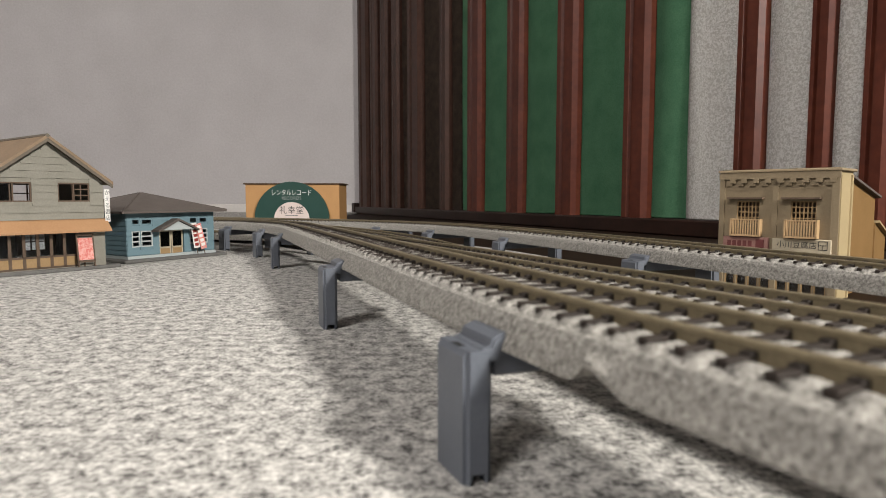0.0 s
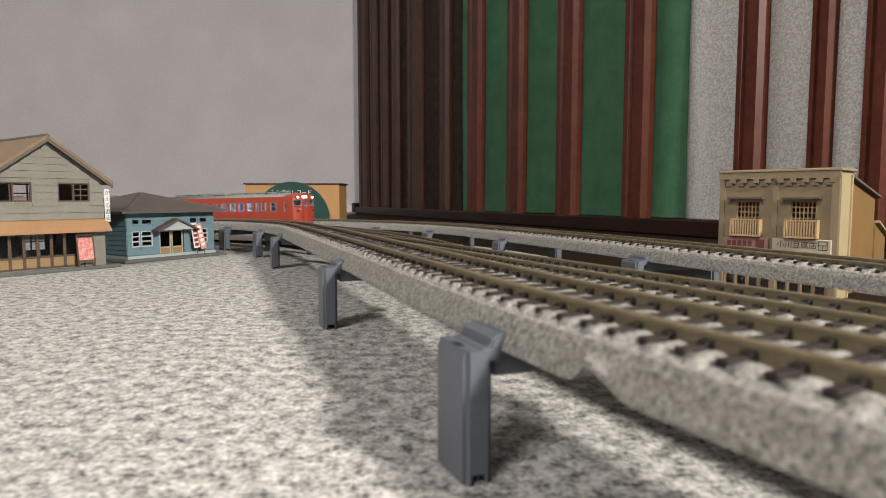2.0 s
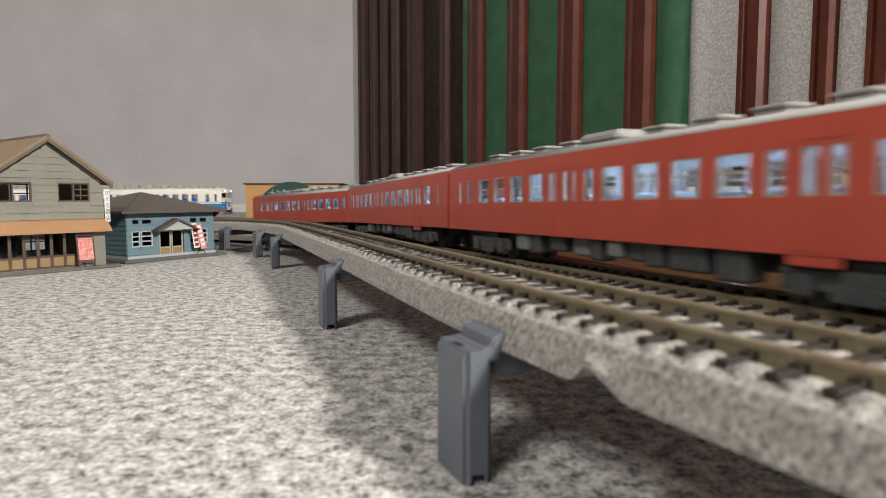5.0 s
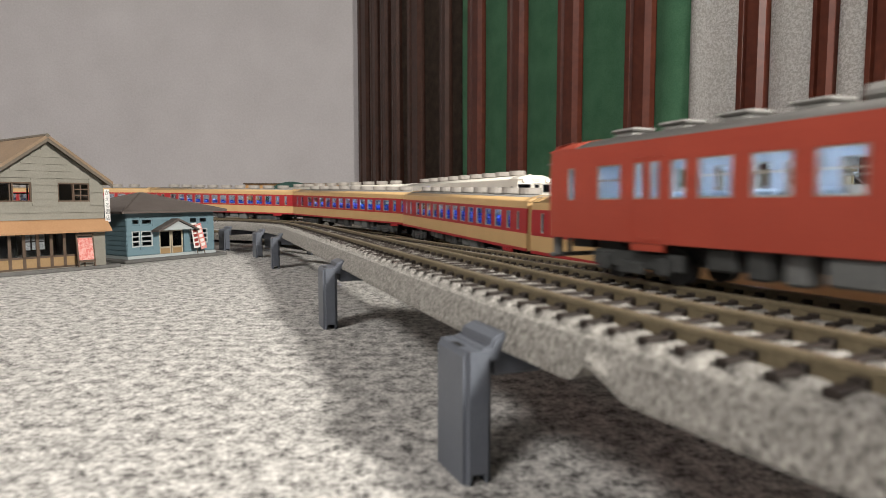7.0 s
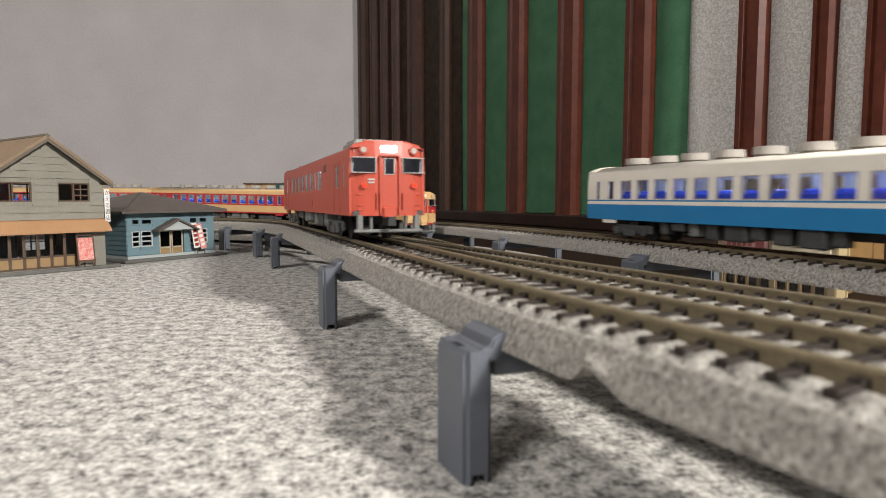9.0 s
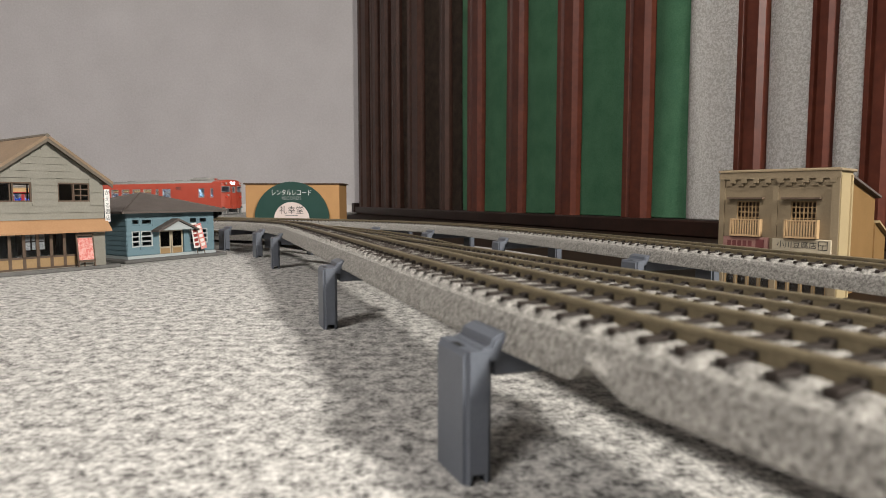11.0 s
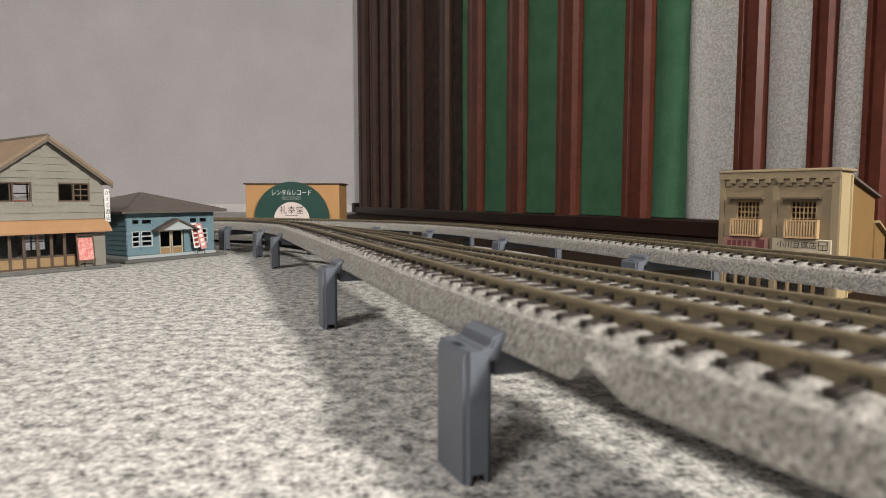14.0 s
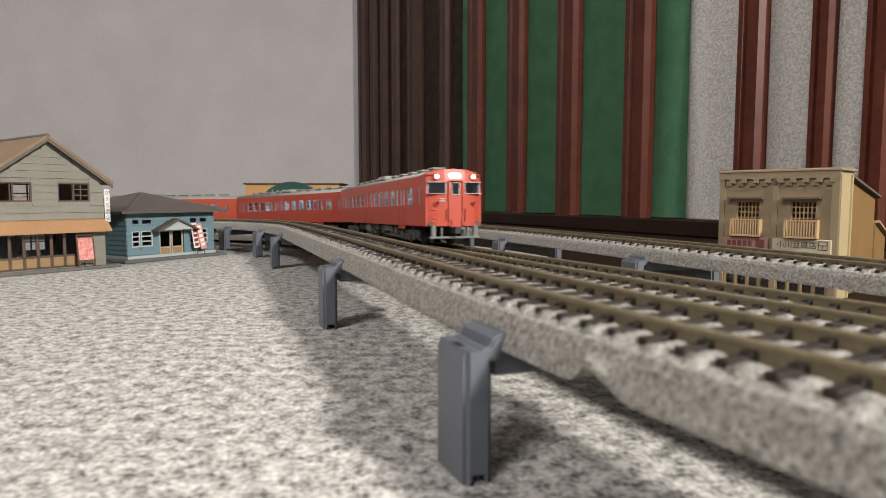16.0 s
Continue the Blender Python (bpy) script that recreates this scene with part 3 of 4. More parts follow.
        if lone:
            part("intake_grille", boxes([(hl - 0.1165, hl - 0.1120, sgn * side_y(z) - 0.0002, sgn * side_y(z) + 0.00012, z, z + 0.00034) for z in (0.0174, 0.0180, 0.0186, 0.0192)]), UNDER, side, "dark intake grille")
            part("hatch", box(hl - 0.0900, hl - 0.0850, sgn * HALF_W - 0.0001, sgn * HALF_W + 0.00012, 0.0072, 0.0098), mats[0], side)
        part("step_plate", box(doors[0] - 0.0035, doors[0] + 0.0035, sgn * HALF_W - 0.0004, sgn * HALF_W + 0.0002, low - 0.0012, low - 0.0001), mats[-1] if style == "cream" else mats[0], side)
    # roof
    arc = roof_arc()
    ca, cb = (hl - 0.0095 if cabs[0] else hl), (-hl + 0.0095 if cabs[1] else -hl)
    o = arc + [(y * 0.93, z - 0.0007) for y, z in arc[::-1]]
    part("roof", prism(o, cb, ca, "x"), {"red": ROOF_GREY, "cream": CREAM, "blue": IVORY}[style], root, {"red": "grey roof", "cream": "cream roof edge", "blue": "ivory roof"}[style], True)
    if style == "cream":
        mid = [(y, z + 0.00012) for y, z in arc[2:-2]]
        part("roof_crown", prism(mid + [(y, z - 0.0006) for y, z in mid[::-1]], cb, ca, "x"), ROOF_GREY, root, "grey middle of the roof", True)
    # ends
    for e, (has_cab, sg) in enumerate(((cabs[0], 1), (cabs[1], -1))):
        if has_cab:
            gap = -0.0002
            ys = [-HALF_W * 0.985, -0.0085, -0.0076, -0.0062, -0.0036, -0.0022, -0.0013, 0, 0.0013, 0.0022, 0.0036, 0.0062, 0.0076, 0.0085, HALF_W * 0.985]
            zs = [low, 0.0064, 0.009, 0.0118, 0.0146, 0.0160, 0.0175, 0.0196, 0.0208, 0.0219, 0.0229, 0.0237]
            wh = [(-0.0091, -0.0033, 0.0158, 0.0196), (0.0033, 0.0091, 0.0158, 0.0196), (-0.0013, 0.0013, 0.0154, 0.0194)]

            def shape(y, z, w):
                lim = side_y(min(z, edge))
                if z > edge:
                    lim *= max(0.05, 1 - ((z - edge) / (0.02392 - edge)) ** 2.2) ** 0.45 if z < 0.0239 else 0.05
                yy = max(-lim, min(lim, y))
                return Vector((sg * (hl + front_x(y, z) - w), yy, z))
            bm = pierced(ys, zs, wh, 0.0005, band, shape)
            face = part("cab_front", bm, mats, root, smooth=False)
            for h in wh:
                bm = bmesh.new()
                q = [shape(a, b, 0.0003) for a, b in ((h[0], h[2]), ((h[0] + h[1]) / 2, h[2]), (h[1], h[2]), (h[1], h[3]), ((h[0] + h[1]) / 2, h[3]), (h[0], h[3]))]
                v = [bm.verts.new(p) for p in q]
                bm.faces.new((v[0], v[1], v[4], v[5]))
                bm.faces.new((v[1], v[2], v[3], v[4]))
                part("windscreen", bm, DARK_GLASS if style != "red" else GLASS, face, "clear windscreen pane")
                fr = bmesh.new()
                for a, b, c, d in ((h[0], h[1], h[2], h[2] + 0.00018), (h[0], h[1], h[3] - 0.00018, h[3]), (h[0], h[0] + 0.00018, h[2], h[3]), (h[1] - 0.00018, h[1], h[2], h[3])):
                    c0, c1 = shape(a, c, 0), shape(b, d, 0)
                    add_box(fr, min(c0.x, c1.x) - 0.0002, max(c0.x, c1.x) + 0.0002, min(c0.y, c1.y), max(c0.y, c1.y), c, d)
                part("windscreen_frame", fr, GUM, face, "pale rubber window surround")
            # centre door with raised edges
            part("gangway_door", boxes([tuple(sorted((sg * (hl + 0.0001), sg * (hl + 0.0005)))) + (y - 0.00018, y + 0.00018, low + 0.0002, 0.0200) for y in (-0.0024, 0.0024)]
                                       + [tuple(sorted((sg * (hl - 0.0004), sg * (hl + 0.0005)))) + (-0.0024, 0.0024, 0.0198, 0.0201)]), mats[0], face)
            # lamps, sign, tail lamps, steps and handrails
            for y in (-0.0063, 0.0063):
                x = sg * (hl + front_x(y, 0.0213))
                hs = part("headlight", rod((x - sg * 0.001, y, 0.0213), (x + sg * 0.0010, y, 0.0213), 0.00105, 14), mats[0], face)
                part("lens", rod((x + sg * 0.00095, y, 0.0213), (x + sg * 0.00115, y, 0.0213), 0.00070, 14), HEADLIGHT if (lit_front and e == 0) else LENS_OFF, hs, "round headlight lens")
                x = sg * (hl + front_x(y, 0.012))
                tl = part("tail_lamp", rod((x - sg * 0.0004, y, 0.0128), (x + sg * 0.0007, y, 0.0128), 0.0008, 12), mats[0], face)
                part("lens", rod((x + sg * 0.0006, y, 0.0128), (x + sg * 0.0008, y, 0.0128), 0.0006, 12), TAIL_OFF if (lit_front and e == 0) else TAIL_RED, tl, "red tail lamp lens")
                part("handrail", boxes([tuple(sorted((sg * (hl + 0.0000), sg * (hl + 0.0005)))) + (y * 0.52 - 0.0001, y * 0.52 + 0.0001, 0.0070, 0.0110)]), mats[0], face)
                part("step", boxes([tuple(sorted((sg * (hl + front_x(y * 1.15, z) - 0.0006), sg * (hl + front_x(y * 1.15, z) + 0.00028)))) + (y * 1.1 - 0.0009, y * 1.1 + 0.0009, z, z + 0.0003) for z in (0.0068, 0.0080, 0.0106)]), mats[0], face)
            for z in (0.0140, 0.0133):
                x = sg * (hl + front_x(0.0044, z))
                part("number_bar", box(*sorted((x - sg * 0.0002, x + sg * 0.00012)), -sg * 0.0045 - 0.0008, -sg * 0.0045 + 0.0008, z, z + 0.0004), GUM, face, "pale number bar")
            x = sg * (hl + front_x(0, 0.0216))
            part("destination_sign", boxes([tuple(sorted((x - sg * 0.0006, x + sg * 0.0003))) + (-0.0021, 0.0021, 0.0205, 0.0225)], 0.0003),
                 SIGN_LIT if style == "red" else IVORY, face, "lit white destination sign")
            part("hose_box", boxes([tuple(sorted((sg * (hl - 0.0008), sg * (hl + 0.0006)))) + (-0.0018, 0.0018, low - 0.0006, 0.0076)], 0.0004), mats[0], face)
            # rounded red roof over the cab
            bm = bmesh.new()
            rings = []
            for k in range(7):
                f = k / 6
                xx = sg * (hl - 0.0095 + 0.0092 * f)
                drop = 0.0 if f < 0.6 else 0.0014 * ((f - 0.6) / 0.4) ** 2
                rings.append([bm.verts.new((xx - sg * (0.0 if f < 0.9 else front_x(0, 0.0228) * -0.6 + 0.0004), y, edge - 0.0001 + max(0, (z - edge - drop * (z - edge) / 0.0020)) + 0.0001)) for y, z in roof_arc(14, top=0.02395)])
            for k in range(6):
                for j in range(14):
                    bm.faces.new((rings[k][j], rings[k][j + 1], rings[k + 1][j + 1], rings[k + 1][j]))
            bmesh.ops.recalc_face_normals(bm, faces=bm.faces)
            bmesh.ops.solidify(bm, geom=bm.faces[:], thickness=0.0004)
            part("cab_roof", bm, mats[0], root, "", True)
            # skirt with the snow plough
            x = sg * (hl - 0.0022)
            bars = []
            for y in (-0.0072, 0.0072):
                bars.append(tuple(sorted((x, x + sg * 0.0016))) + (y - 0.0007, y + 0.0007, 0.0016, low + 0.0002))
            bars.append(tuple(sorted((x + sg * 0.0004, x + sg * 0.0018))) + (-0.0086, 0.0086, 0.0013, 0.0021))
            bars += [tuple(sorted((x + sg * 0.0002, x + sg * 0.0014))) + (y - 0.0003, y + 0.0003, 0.0020, low) for y in (-0.0044, 0.0044)]
            part("plough_skirt", boxes(bars, 0.0002), SKIRT, root, "grey snow plough skirt")
            part("coupler", boxes([tuple(sorted((sg * (hl - 0.004), sg * (hl + 0.0022)))) + (-0.0009, 0.0009, 0.0030, 0.0052)]), BLACK, root)
            part("bulkhead", box(*sorted((sg * (hl - 0.0075), sg * (hl - 0.0070))), -0.0086, 0.0086, low + 0.0006, 0.0212), LINING, root, "pale cab bulkhead")
            part("horn", boxes([tuple(sorted((sg * (hl - 0.0120), sg * (hl - 0.0105)))) + (0.0030, 0.0038, 0.0236, 0.0247)]), mats[0], root)
        else:
            bm = pierced([-side_y(low) + 0.0004, -0.0030, 0.0030, side_y(low) - 0.0004], [low, 0.0146, 0.0200, edge], [(-0.0022, 0.0022, 0.0062, 0.0196)], 0.0005, None,
                         lambda u, v, w: Vector((sg * (hl - w - 0.0002), max(-side_y(v) + 0.0004, min(side_y(v) - 0.0004, u)), v)))
            part("end_wall", bm, mats[0], root)
            part("end_cap", prism(arc, *sorted((sg * (hl - 0.0006), sg * (hl - 0.0001))), "x"), mats[0], root)
            if style != "red":
                part("end_roof", prism([(y * 1.012, z + 0.00018) for y, z in arc], *sorted((sg * (hl - 0.0030), sg * (hl - 0.00005))), "x"), mats[0], root, "painted roof end")
                for y in (-0.0060, 0.0060):
                    part("end_window", box(*sorted((sg * (hl - 0.0004), sg * (hl - 0.00005))), y - 0.0014, y + 0.0014, 0.0140, 0.0186), BLACK, root, "dark end window")
            part("gangway", box(*sorted((sg * (hl - 0.001), sg * (hl + 0.0018))), -0.0026, 0.0026, 0.0056, 0.0200, 0.0003), BLACK, root, "black gangway bellows")
            part("coupler", box(*sorted((sg * (hl - 0.004), sg * (hl + 0.0020))), -0.0009, 0.0009, 0.0030, 0.0052), BLACK, root)
    # inside
    part("floor_pan", box(-hl + 0.001, hl - 0.001, -0.0088, 0.0088, low + 0.0001, low + 0.0012), UNDER, root)
    wide = 0.0028 if style == "red" else 0.0040
    seat = mesh_of("seat", boxes([(-wide, wide, 0.0026, 0.0080, 0.0066, 0.0104 if style == "red" else 0.0140), (-0.0005, 0.0005, 0.0026, 0.0080, 0.0104, 0.0150 if style != "red" else 0.0136)], 0.0003), seats or (SEAT_BLUE if style != "red" else SEAT_GREY))
    for i in range(13):
        for sg in (1, -1):
            ob = tagged(new("seat", seat), ("dark navy plastic seat" if seats else "blue plastic seat") if style != "red" else "pale plastic seat")
            ob.parent = root
            ob.matrix_basis = Matrix.Translation((-0.052 + 0.0087 * i, 0, 0)) @ (Matrix.Rotation(math.pi, 4, "Z") if sg < 0 else Matrix())
    led = mesh_of("led", box(-0.0011, 0.0011, -0.0011, 0.0011, 0.0201, 0.0210, 0.0003), lamps or (LED if style == "red" else LED_DIM))
    for i in range(8):
        ob = tagged(new("interior_lamp", led), "white interior lamp")
        ob.parent, ob.location = root, (-0.0525 + 0.015 * i, 0, 0)
    part("light_board", box(-0.066, 0.066, -0.0084, 0.0084, 0.02108, 0.0214), LINING, root, "pale inner ceiling")
    # under the floor
    rnd = random.Random(len(label) * 7 + cabs[1])
    for x in (-0.048, 0.048):
        wheelset_truck(root, x)
    for sgn in (-1, 1):
        x = -0.033
        while x < 0.031:
            w = rnd.uniform(0.0028, 0.0085)
            if x + w > 0.034:
                break
            d = rnd.uniform(0.0024, 0.0044)
            part("equipment_box", box(x, x + w, *sorted((sgn * 0.0045, sgn * rnd.uniform(0.0076, 0.0090))), low - d - 0.0002, low, 0.0004), UNDER if rnd.random() < 0.75 else SKIRT, root, "grey underfloor equipment box")
            x += w + rnd.uniform(0.0009, 0.0032)
    part("centre_sill", box(-0.062, 0.062, -0.0042, 0.0042, 0.0030, low + 0.0002), BLACK, root)
    # roof ventilators
    if style == "red":
        vent = mesh_of("ventilator", boxes([(-0.0026, 0.0026, -0.0022, 0.0022, 0.0234, 0.0246), (-0.0031, 0.0031, -0.0026, 0.0026, 0.0246, 0.0253)], 0.0003), ROOF_GREY)
        for x in (() if lone else (-0.058, -0.046, -0.034, -0.022, 0.006, 0.018, 0.030, 0.042, 0.054)):
            ob = tagged(new("ventilator", vent), "grey roof ventilator")
            ob.parent, ob.location = root, (x, 0, 0)
        if lone:
            flat_vent = mesh_of("ventilator", boxes([(-0.0026, 0.0026, -0.0016, 0.0016, 0.0234, 0.0244)], 0.0003), ROOF_GREY)
            for x in (-0.030, -0.008, 0.014, 0.036):
                ob = tagged(new("ventilator", flat_vent), "flat grey roof ventilator")
                ob.parent, ob.location = root, (x, 0, 0)
            part("exhaust_box", boxes([(-0.0600, -0.0440, -0.0052, 0.0052, 0.0233, 0.0250), (-0.0575, -0.0465, -0.0046, 0.0046, 0.0250, 0.0256)], 0.0005), ROOF_GREY, root, "grey roof equipment box")
        else:
            part("exhaust_box", boxes([(-0.0150, -0.0020, -0.0040, 0.0040, 0.0234, 0.0258)], 0.0009), ROOF_GREY, root, "grey roof equipment box")
    else:
        bm = bmesh.new()
        for za, zb, k in ((0.0235, 0.0243, 0.88), (0.0243, 0.0264, 1.0)):
            r = bmesh.ops.create_cone(bm, cap_ends=True, segments=20, radius1=0.0042 * k, radius2=0.0042 * k * 0.96, depth=zb - za, matrix=Matrix.Translation((0, 0, (za + zb) / 2)))
        vent = mesh_of("ventilator", bm, VENT)
        for i in range(9):
            ob = tagged(new("ventilator", vent), "flat pale grey roof ventilator")
            ob.parent, ob.location = root, (-0.056 + 0.0139 * i, 0, 0)
    return root


def clone(ob):
    return copy_thing(ob, Matrix())


RED_FRONT = rail_car("vermilion model diesel rail car with lit headlights and lit windows", "red", (1, 0), "vermilion four-car train")
RED_TAIL = rail_car("vermilion model diesel rail car with a driver's cab at its tail", "red", (0, 1), "vermilion four-car train", 0)
RED_MID = rail_car("vermilion model diesel rail car with lit windows, coupled between others", "red", (0, 0), "vermilion four-car train")
RED_TRAIN = [RED_FRONT, RED_MID, clone(RED_MID), RED_TAIL]
RED_SINGLE = rail_car("single vermilion model diesel rail car with lit destination signs", "red", (1, 1), "", 0, lone=True)
CREAM_FRONT = rail_car("cream model express rail car with crimson window band and cab", "cream", (1, 0), "cream and crimson express train", 0, SEAT_NAVY, LED_LOW)
CREAM_MID = rail_car("cream model express rail car with crimson window band", "cream", (0, 0), "cream and crimson express train")
CREAM_TAIL = rail_car("cream model express rail car with crimson band and tail cab", "cream", (0, 1), "cream and crimson express train", 0)
CREAM_TRAIN = [CREAM_FRONT] + [CREAM_MID] + [clone(CREAM_MID) for _ in range(2)] + [CREAM_TAIL]
BLUE_FRONT = rail_car("ivory and blue model rail car with a driver's cab", "blue", (1, 0), "ivory and blue train", 1)
BLUE_TAIL = rail_car("ivory and blue model rail car at the tail of its train", "blue", (0, 0), "ivory and blue train", 0)
BLUE_TRAIN = [BLUE_FRONT, BLUE_TAIL]


def car_pose(line, s, way):
    """The pose of a car whose middle is at s; way: 1 where it runs with growing s, else -1."""
    a, b = line.at(s + way * 0.048, 0, RIDE), line.at(s - way * 0.048, 0, RIDE)
    m = (a - b).to_track_quat("X", "Z").to_matrix().to_4x4()
    return Matrix.Translation((a + b) / 2) @ m


def run(line, cars, front, speed, way, size, pitch, drift=((0, 0), (16, 0))):
    """Key a train: front(s) of its leading end at t = 0, in metres along the line, and its speed."""
    for i, car in enumerate(cars):
        rows = []
        for k in range(0, 81):
            t = k * 0.2
            s = front + way * speed * t - way * (size / 2 + i * pitch)
            for (a, va), (b, vb) in zip(drift, drift[1:]):
                if a <= t <= b:
                    f = (t - a) / (b - a)
                    s += va + (vb - va) * f * f * (3 - 2 * f)
                    break
            rows.append((t, car_pose(line, s, way)))
        walk(car, rows)


def motions():
    run(LINE_B, RED_TRAIN, -0.173 + 0.1766 * 3.5, 0.1766, -1, RED_LEN, 0.1470,
        # it runs a little faster round the far bend and along the far side
        ((0, 0.019), (2.0, 0.019), (2.6, 0.009), (3.3, 0), (3.5, 0), (4.1, 0.010), (6.4, 0.013), (8, 0.013), (13.5, -0.137), (14.8, -0.148), (15.6, -0.168), (16, -0.166)))
    run(LINE_A, [RED_SINGLE], -0.1655 - 0.162 * 8.0, 0.162, 1, LONE_LEN, 0.15, ((0, 0.012), (7.2, 0.021), (7.55, 0.005), (8.1, 0), (9.3, 0), (11.3, -0.042), (16, -0.042)))
    run(LINE_C, CREAM_TRAIN, -0.118 - 0.147 * 3.0, 0.147, 1, LONG_LEN, 0.148, ((0, -0.011), (2.5, -0.011), (3.3, 0), (16, 0)))
    run(LINE_D, BLUE_TRAIN, -0.1035 + 0.176 * 9.0 - LONG_LEN - 0.147, 0.176, -1, LONG_LEN, 0.147)


# ---------------------------------------------------------------- model buildings
GREY_SIDING = material("grey_green_siding", (0.195, 0.187, 0.155), 0.7, second=(0.235, 0.225, 0.19), scale=120, fine=1500, bump=0.1)
TAN_ROOF = material("tan_metal_roof", (0.20, 0.14, 0.09), 0.6, second=(0.25, 0.175, 0.11), scale=90, fine=1200, bump=0.1)
ORANGE_ROOF = material("orange_tan_awning", (0.33, 0.185, 0.092), 0.6, second=(0.37, 0.212, 0.108), scale=90, fine=1200)
BROWN_WOOD = material("brown_joinery", (0.075, 0.048, 0.031), 0.6, second=(0.105, 0.070, 0.046), scale=200, fine=1500)
OCHRE_WOOD = material("ochre_joinery", (0.27, 0.175, 0.080), 0.6, second=(0.31, 0.205, 0.10), scale=200, fine=1500)
BASE_GREY = material("grey_base_plate", (0.10, 0.098, 0.092), 0.8, second=(0.14, 0.137, 0.13), scale=200, fine=1500, bump=0.2)
BARGE = material("taupe_barge_paint", (0.105, 0.088, 0.066), 0.65, second=(0.13, 0.11, 0.084), scale=120, fine=1500)
BLUE_SIDING = material("grey_blue_siding", (0.120, 0.198, 0.232), 0.65, second=(0.142, 0.222, 0.256), scale=120, fine=1500, bump=0.08)
BROWN_ROOF = material("grey_brown_tile_roof", (0.082, 0.068, 0.060), 0.75, second=(0.11, 0.092, 0.082), scale=150, fine=1500, bump=0.2)
PALE_WALL = material("pale_blue_grey_panel", (0.38, 0.42, 0.42), 0.6)
WHITE = material("white_plastic", (0.68, 0.67, 0.64), 0.5, second=(0.74, 0.73, 0.70), scale=120, fine=1500)
SIGN_RED = material("pink_red_poster", (0.56, 0.13, 0.11), 0.6, second=(0.66, 0.36, 0.32), scale=900, fine=2500, amount=0.3)
DOOR_BEIGE = material("beige_joinery", (0.36, 0.31, 0.22), 0.6, second=(0.40, 0.35, 0.26), scale=200, fine=1500)
INK = material("black_ink", (0.02, 0.02, 0.02), 0.6)
INK_RED = material("red_ink", (0.24, 0.03, 0.025), 0.6)
SIGN_GREY = material("pale_grey_lettering", (0.30, 0.31, 0.30), 0.6)
INK_ROSE = material("dull_rose_ink", (0.12, 0.03, 0.028), 0.6)
INK_GREY = material("grey_ink", (0.16, 0.17, 0.17), 0.6)
ORANGE_WALL = material("orange_ochre_plaster", (0.40, 0.215, 0.085), 0.7, second=(0.45, 0.25, 0.10), scale=90, fine=1500, bump=0.1)
OCHRE_WALL = material("ochre_brown_plaster", (0.17, 0.095, 0.030), 0.7, second=(0.2, 0.113, 0.038), scale=90, fine=1500, bump=0.1)
SIGN_GREEN = material("dark_green_board", (0.010, 0.045, 0.035), 0.5, second=(0.014, 0.055, 0.043), scale=90, fine=1500)
PALE_PINK = material("pale_pink_board", (0.66, 0.56, 0.52), 0.5)
BEIGE = material("beige_plaster", (0.185, 0.142, 0.086), 0.7, second=(0.215, 0.167, 0.102), scale=90, fine=1500, bump=0.1)
YELLOW_BEIGE = material("yellow_beige_pilaster", (0.32, 0.25, 0.135), 0.65, second=(0.355, 0.28, 0.155), scale=90, fine=1500)
COPING = material("tan_beige_coping", (0.235, 0.180, 0.108), 0.65, second=(0.265, 0.205, 0.125), scale=90, fine=1500)
BALCONY = material("warm_tan_railing", (0.38, 0.25, 0.13), 0.6, second=(0.42, 0.285, 0.15), scale=90, fine=1500)
CREAM_SIGN = material("cream_sign", (0.36, 0.31, 0.22), 0.6, second=(0.40, 0.345, 0.25), scale=300, fine=2000)
PINK_SIGN = material("dusty_pink_sign", (0.25, 0.125, 0.105), 0.6, second=(0.30, 0.16, 0.135), scale=300, fine=2000)


def word(text, size, mat, parent, m, name="lettering", squash=1.0):
    cu = bpy.data.curves.new(name, "FONT")
    cu.body, cu.size, cu.align_x, cu.align_y, cu.extrude = text, size, "CENTER", "CENTER", 0.00004
    tmp = bpy.data.objects.new(name, cu)
    scene.collection.objects.link(tmp)
    me = bpy.data.meshes.new_from_object(tmp.evaluated_get(bpy.context.evaluated_depsgraph_get()))
    bpy.data.objects.remove(tmp)
    me.materials.clear()
    me.materials.append(mat)
    ob = new(name, me)
    ob.parent = parent
    ob.matrix_basis = m @ Matrix.Diagonal((squash, 1, 1, 1))
    return ob


UPRIGHT = Matrix.Rotation(math.pi / 2, 4, "X")


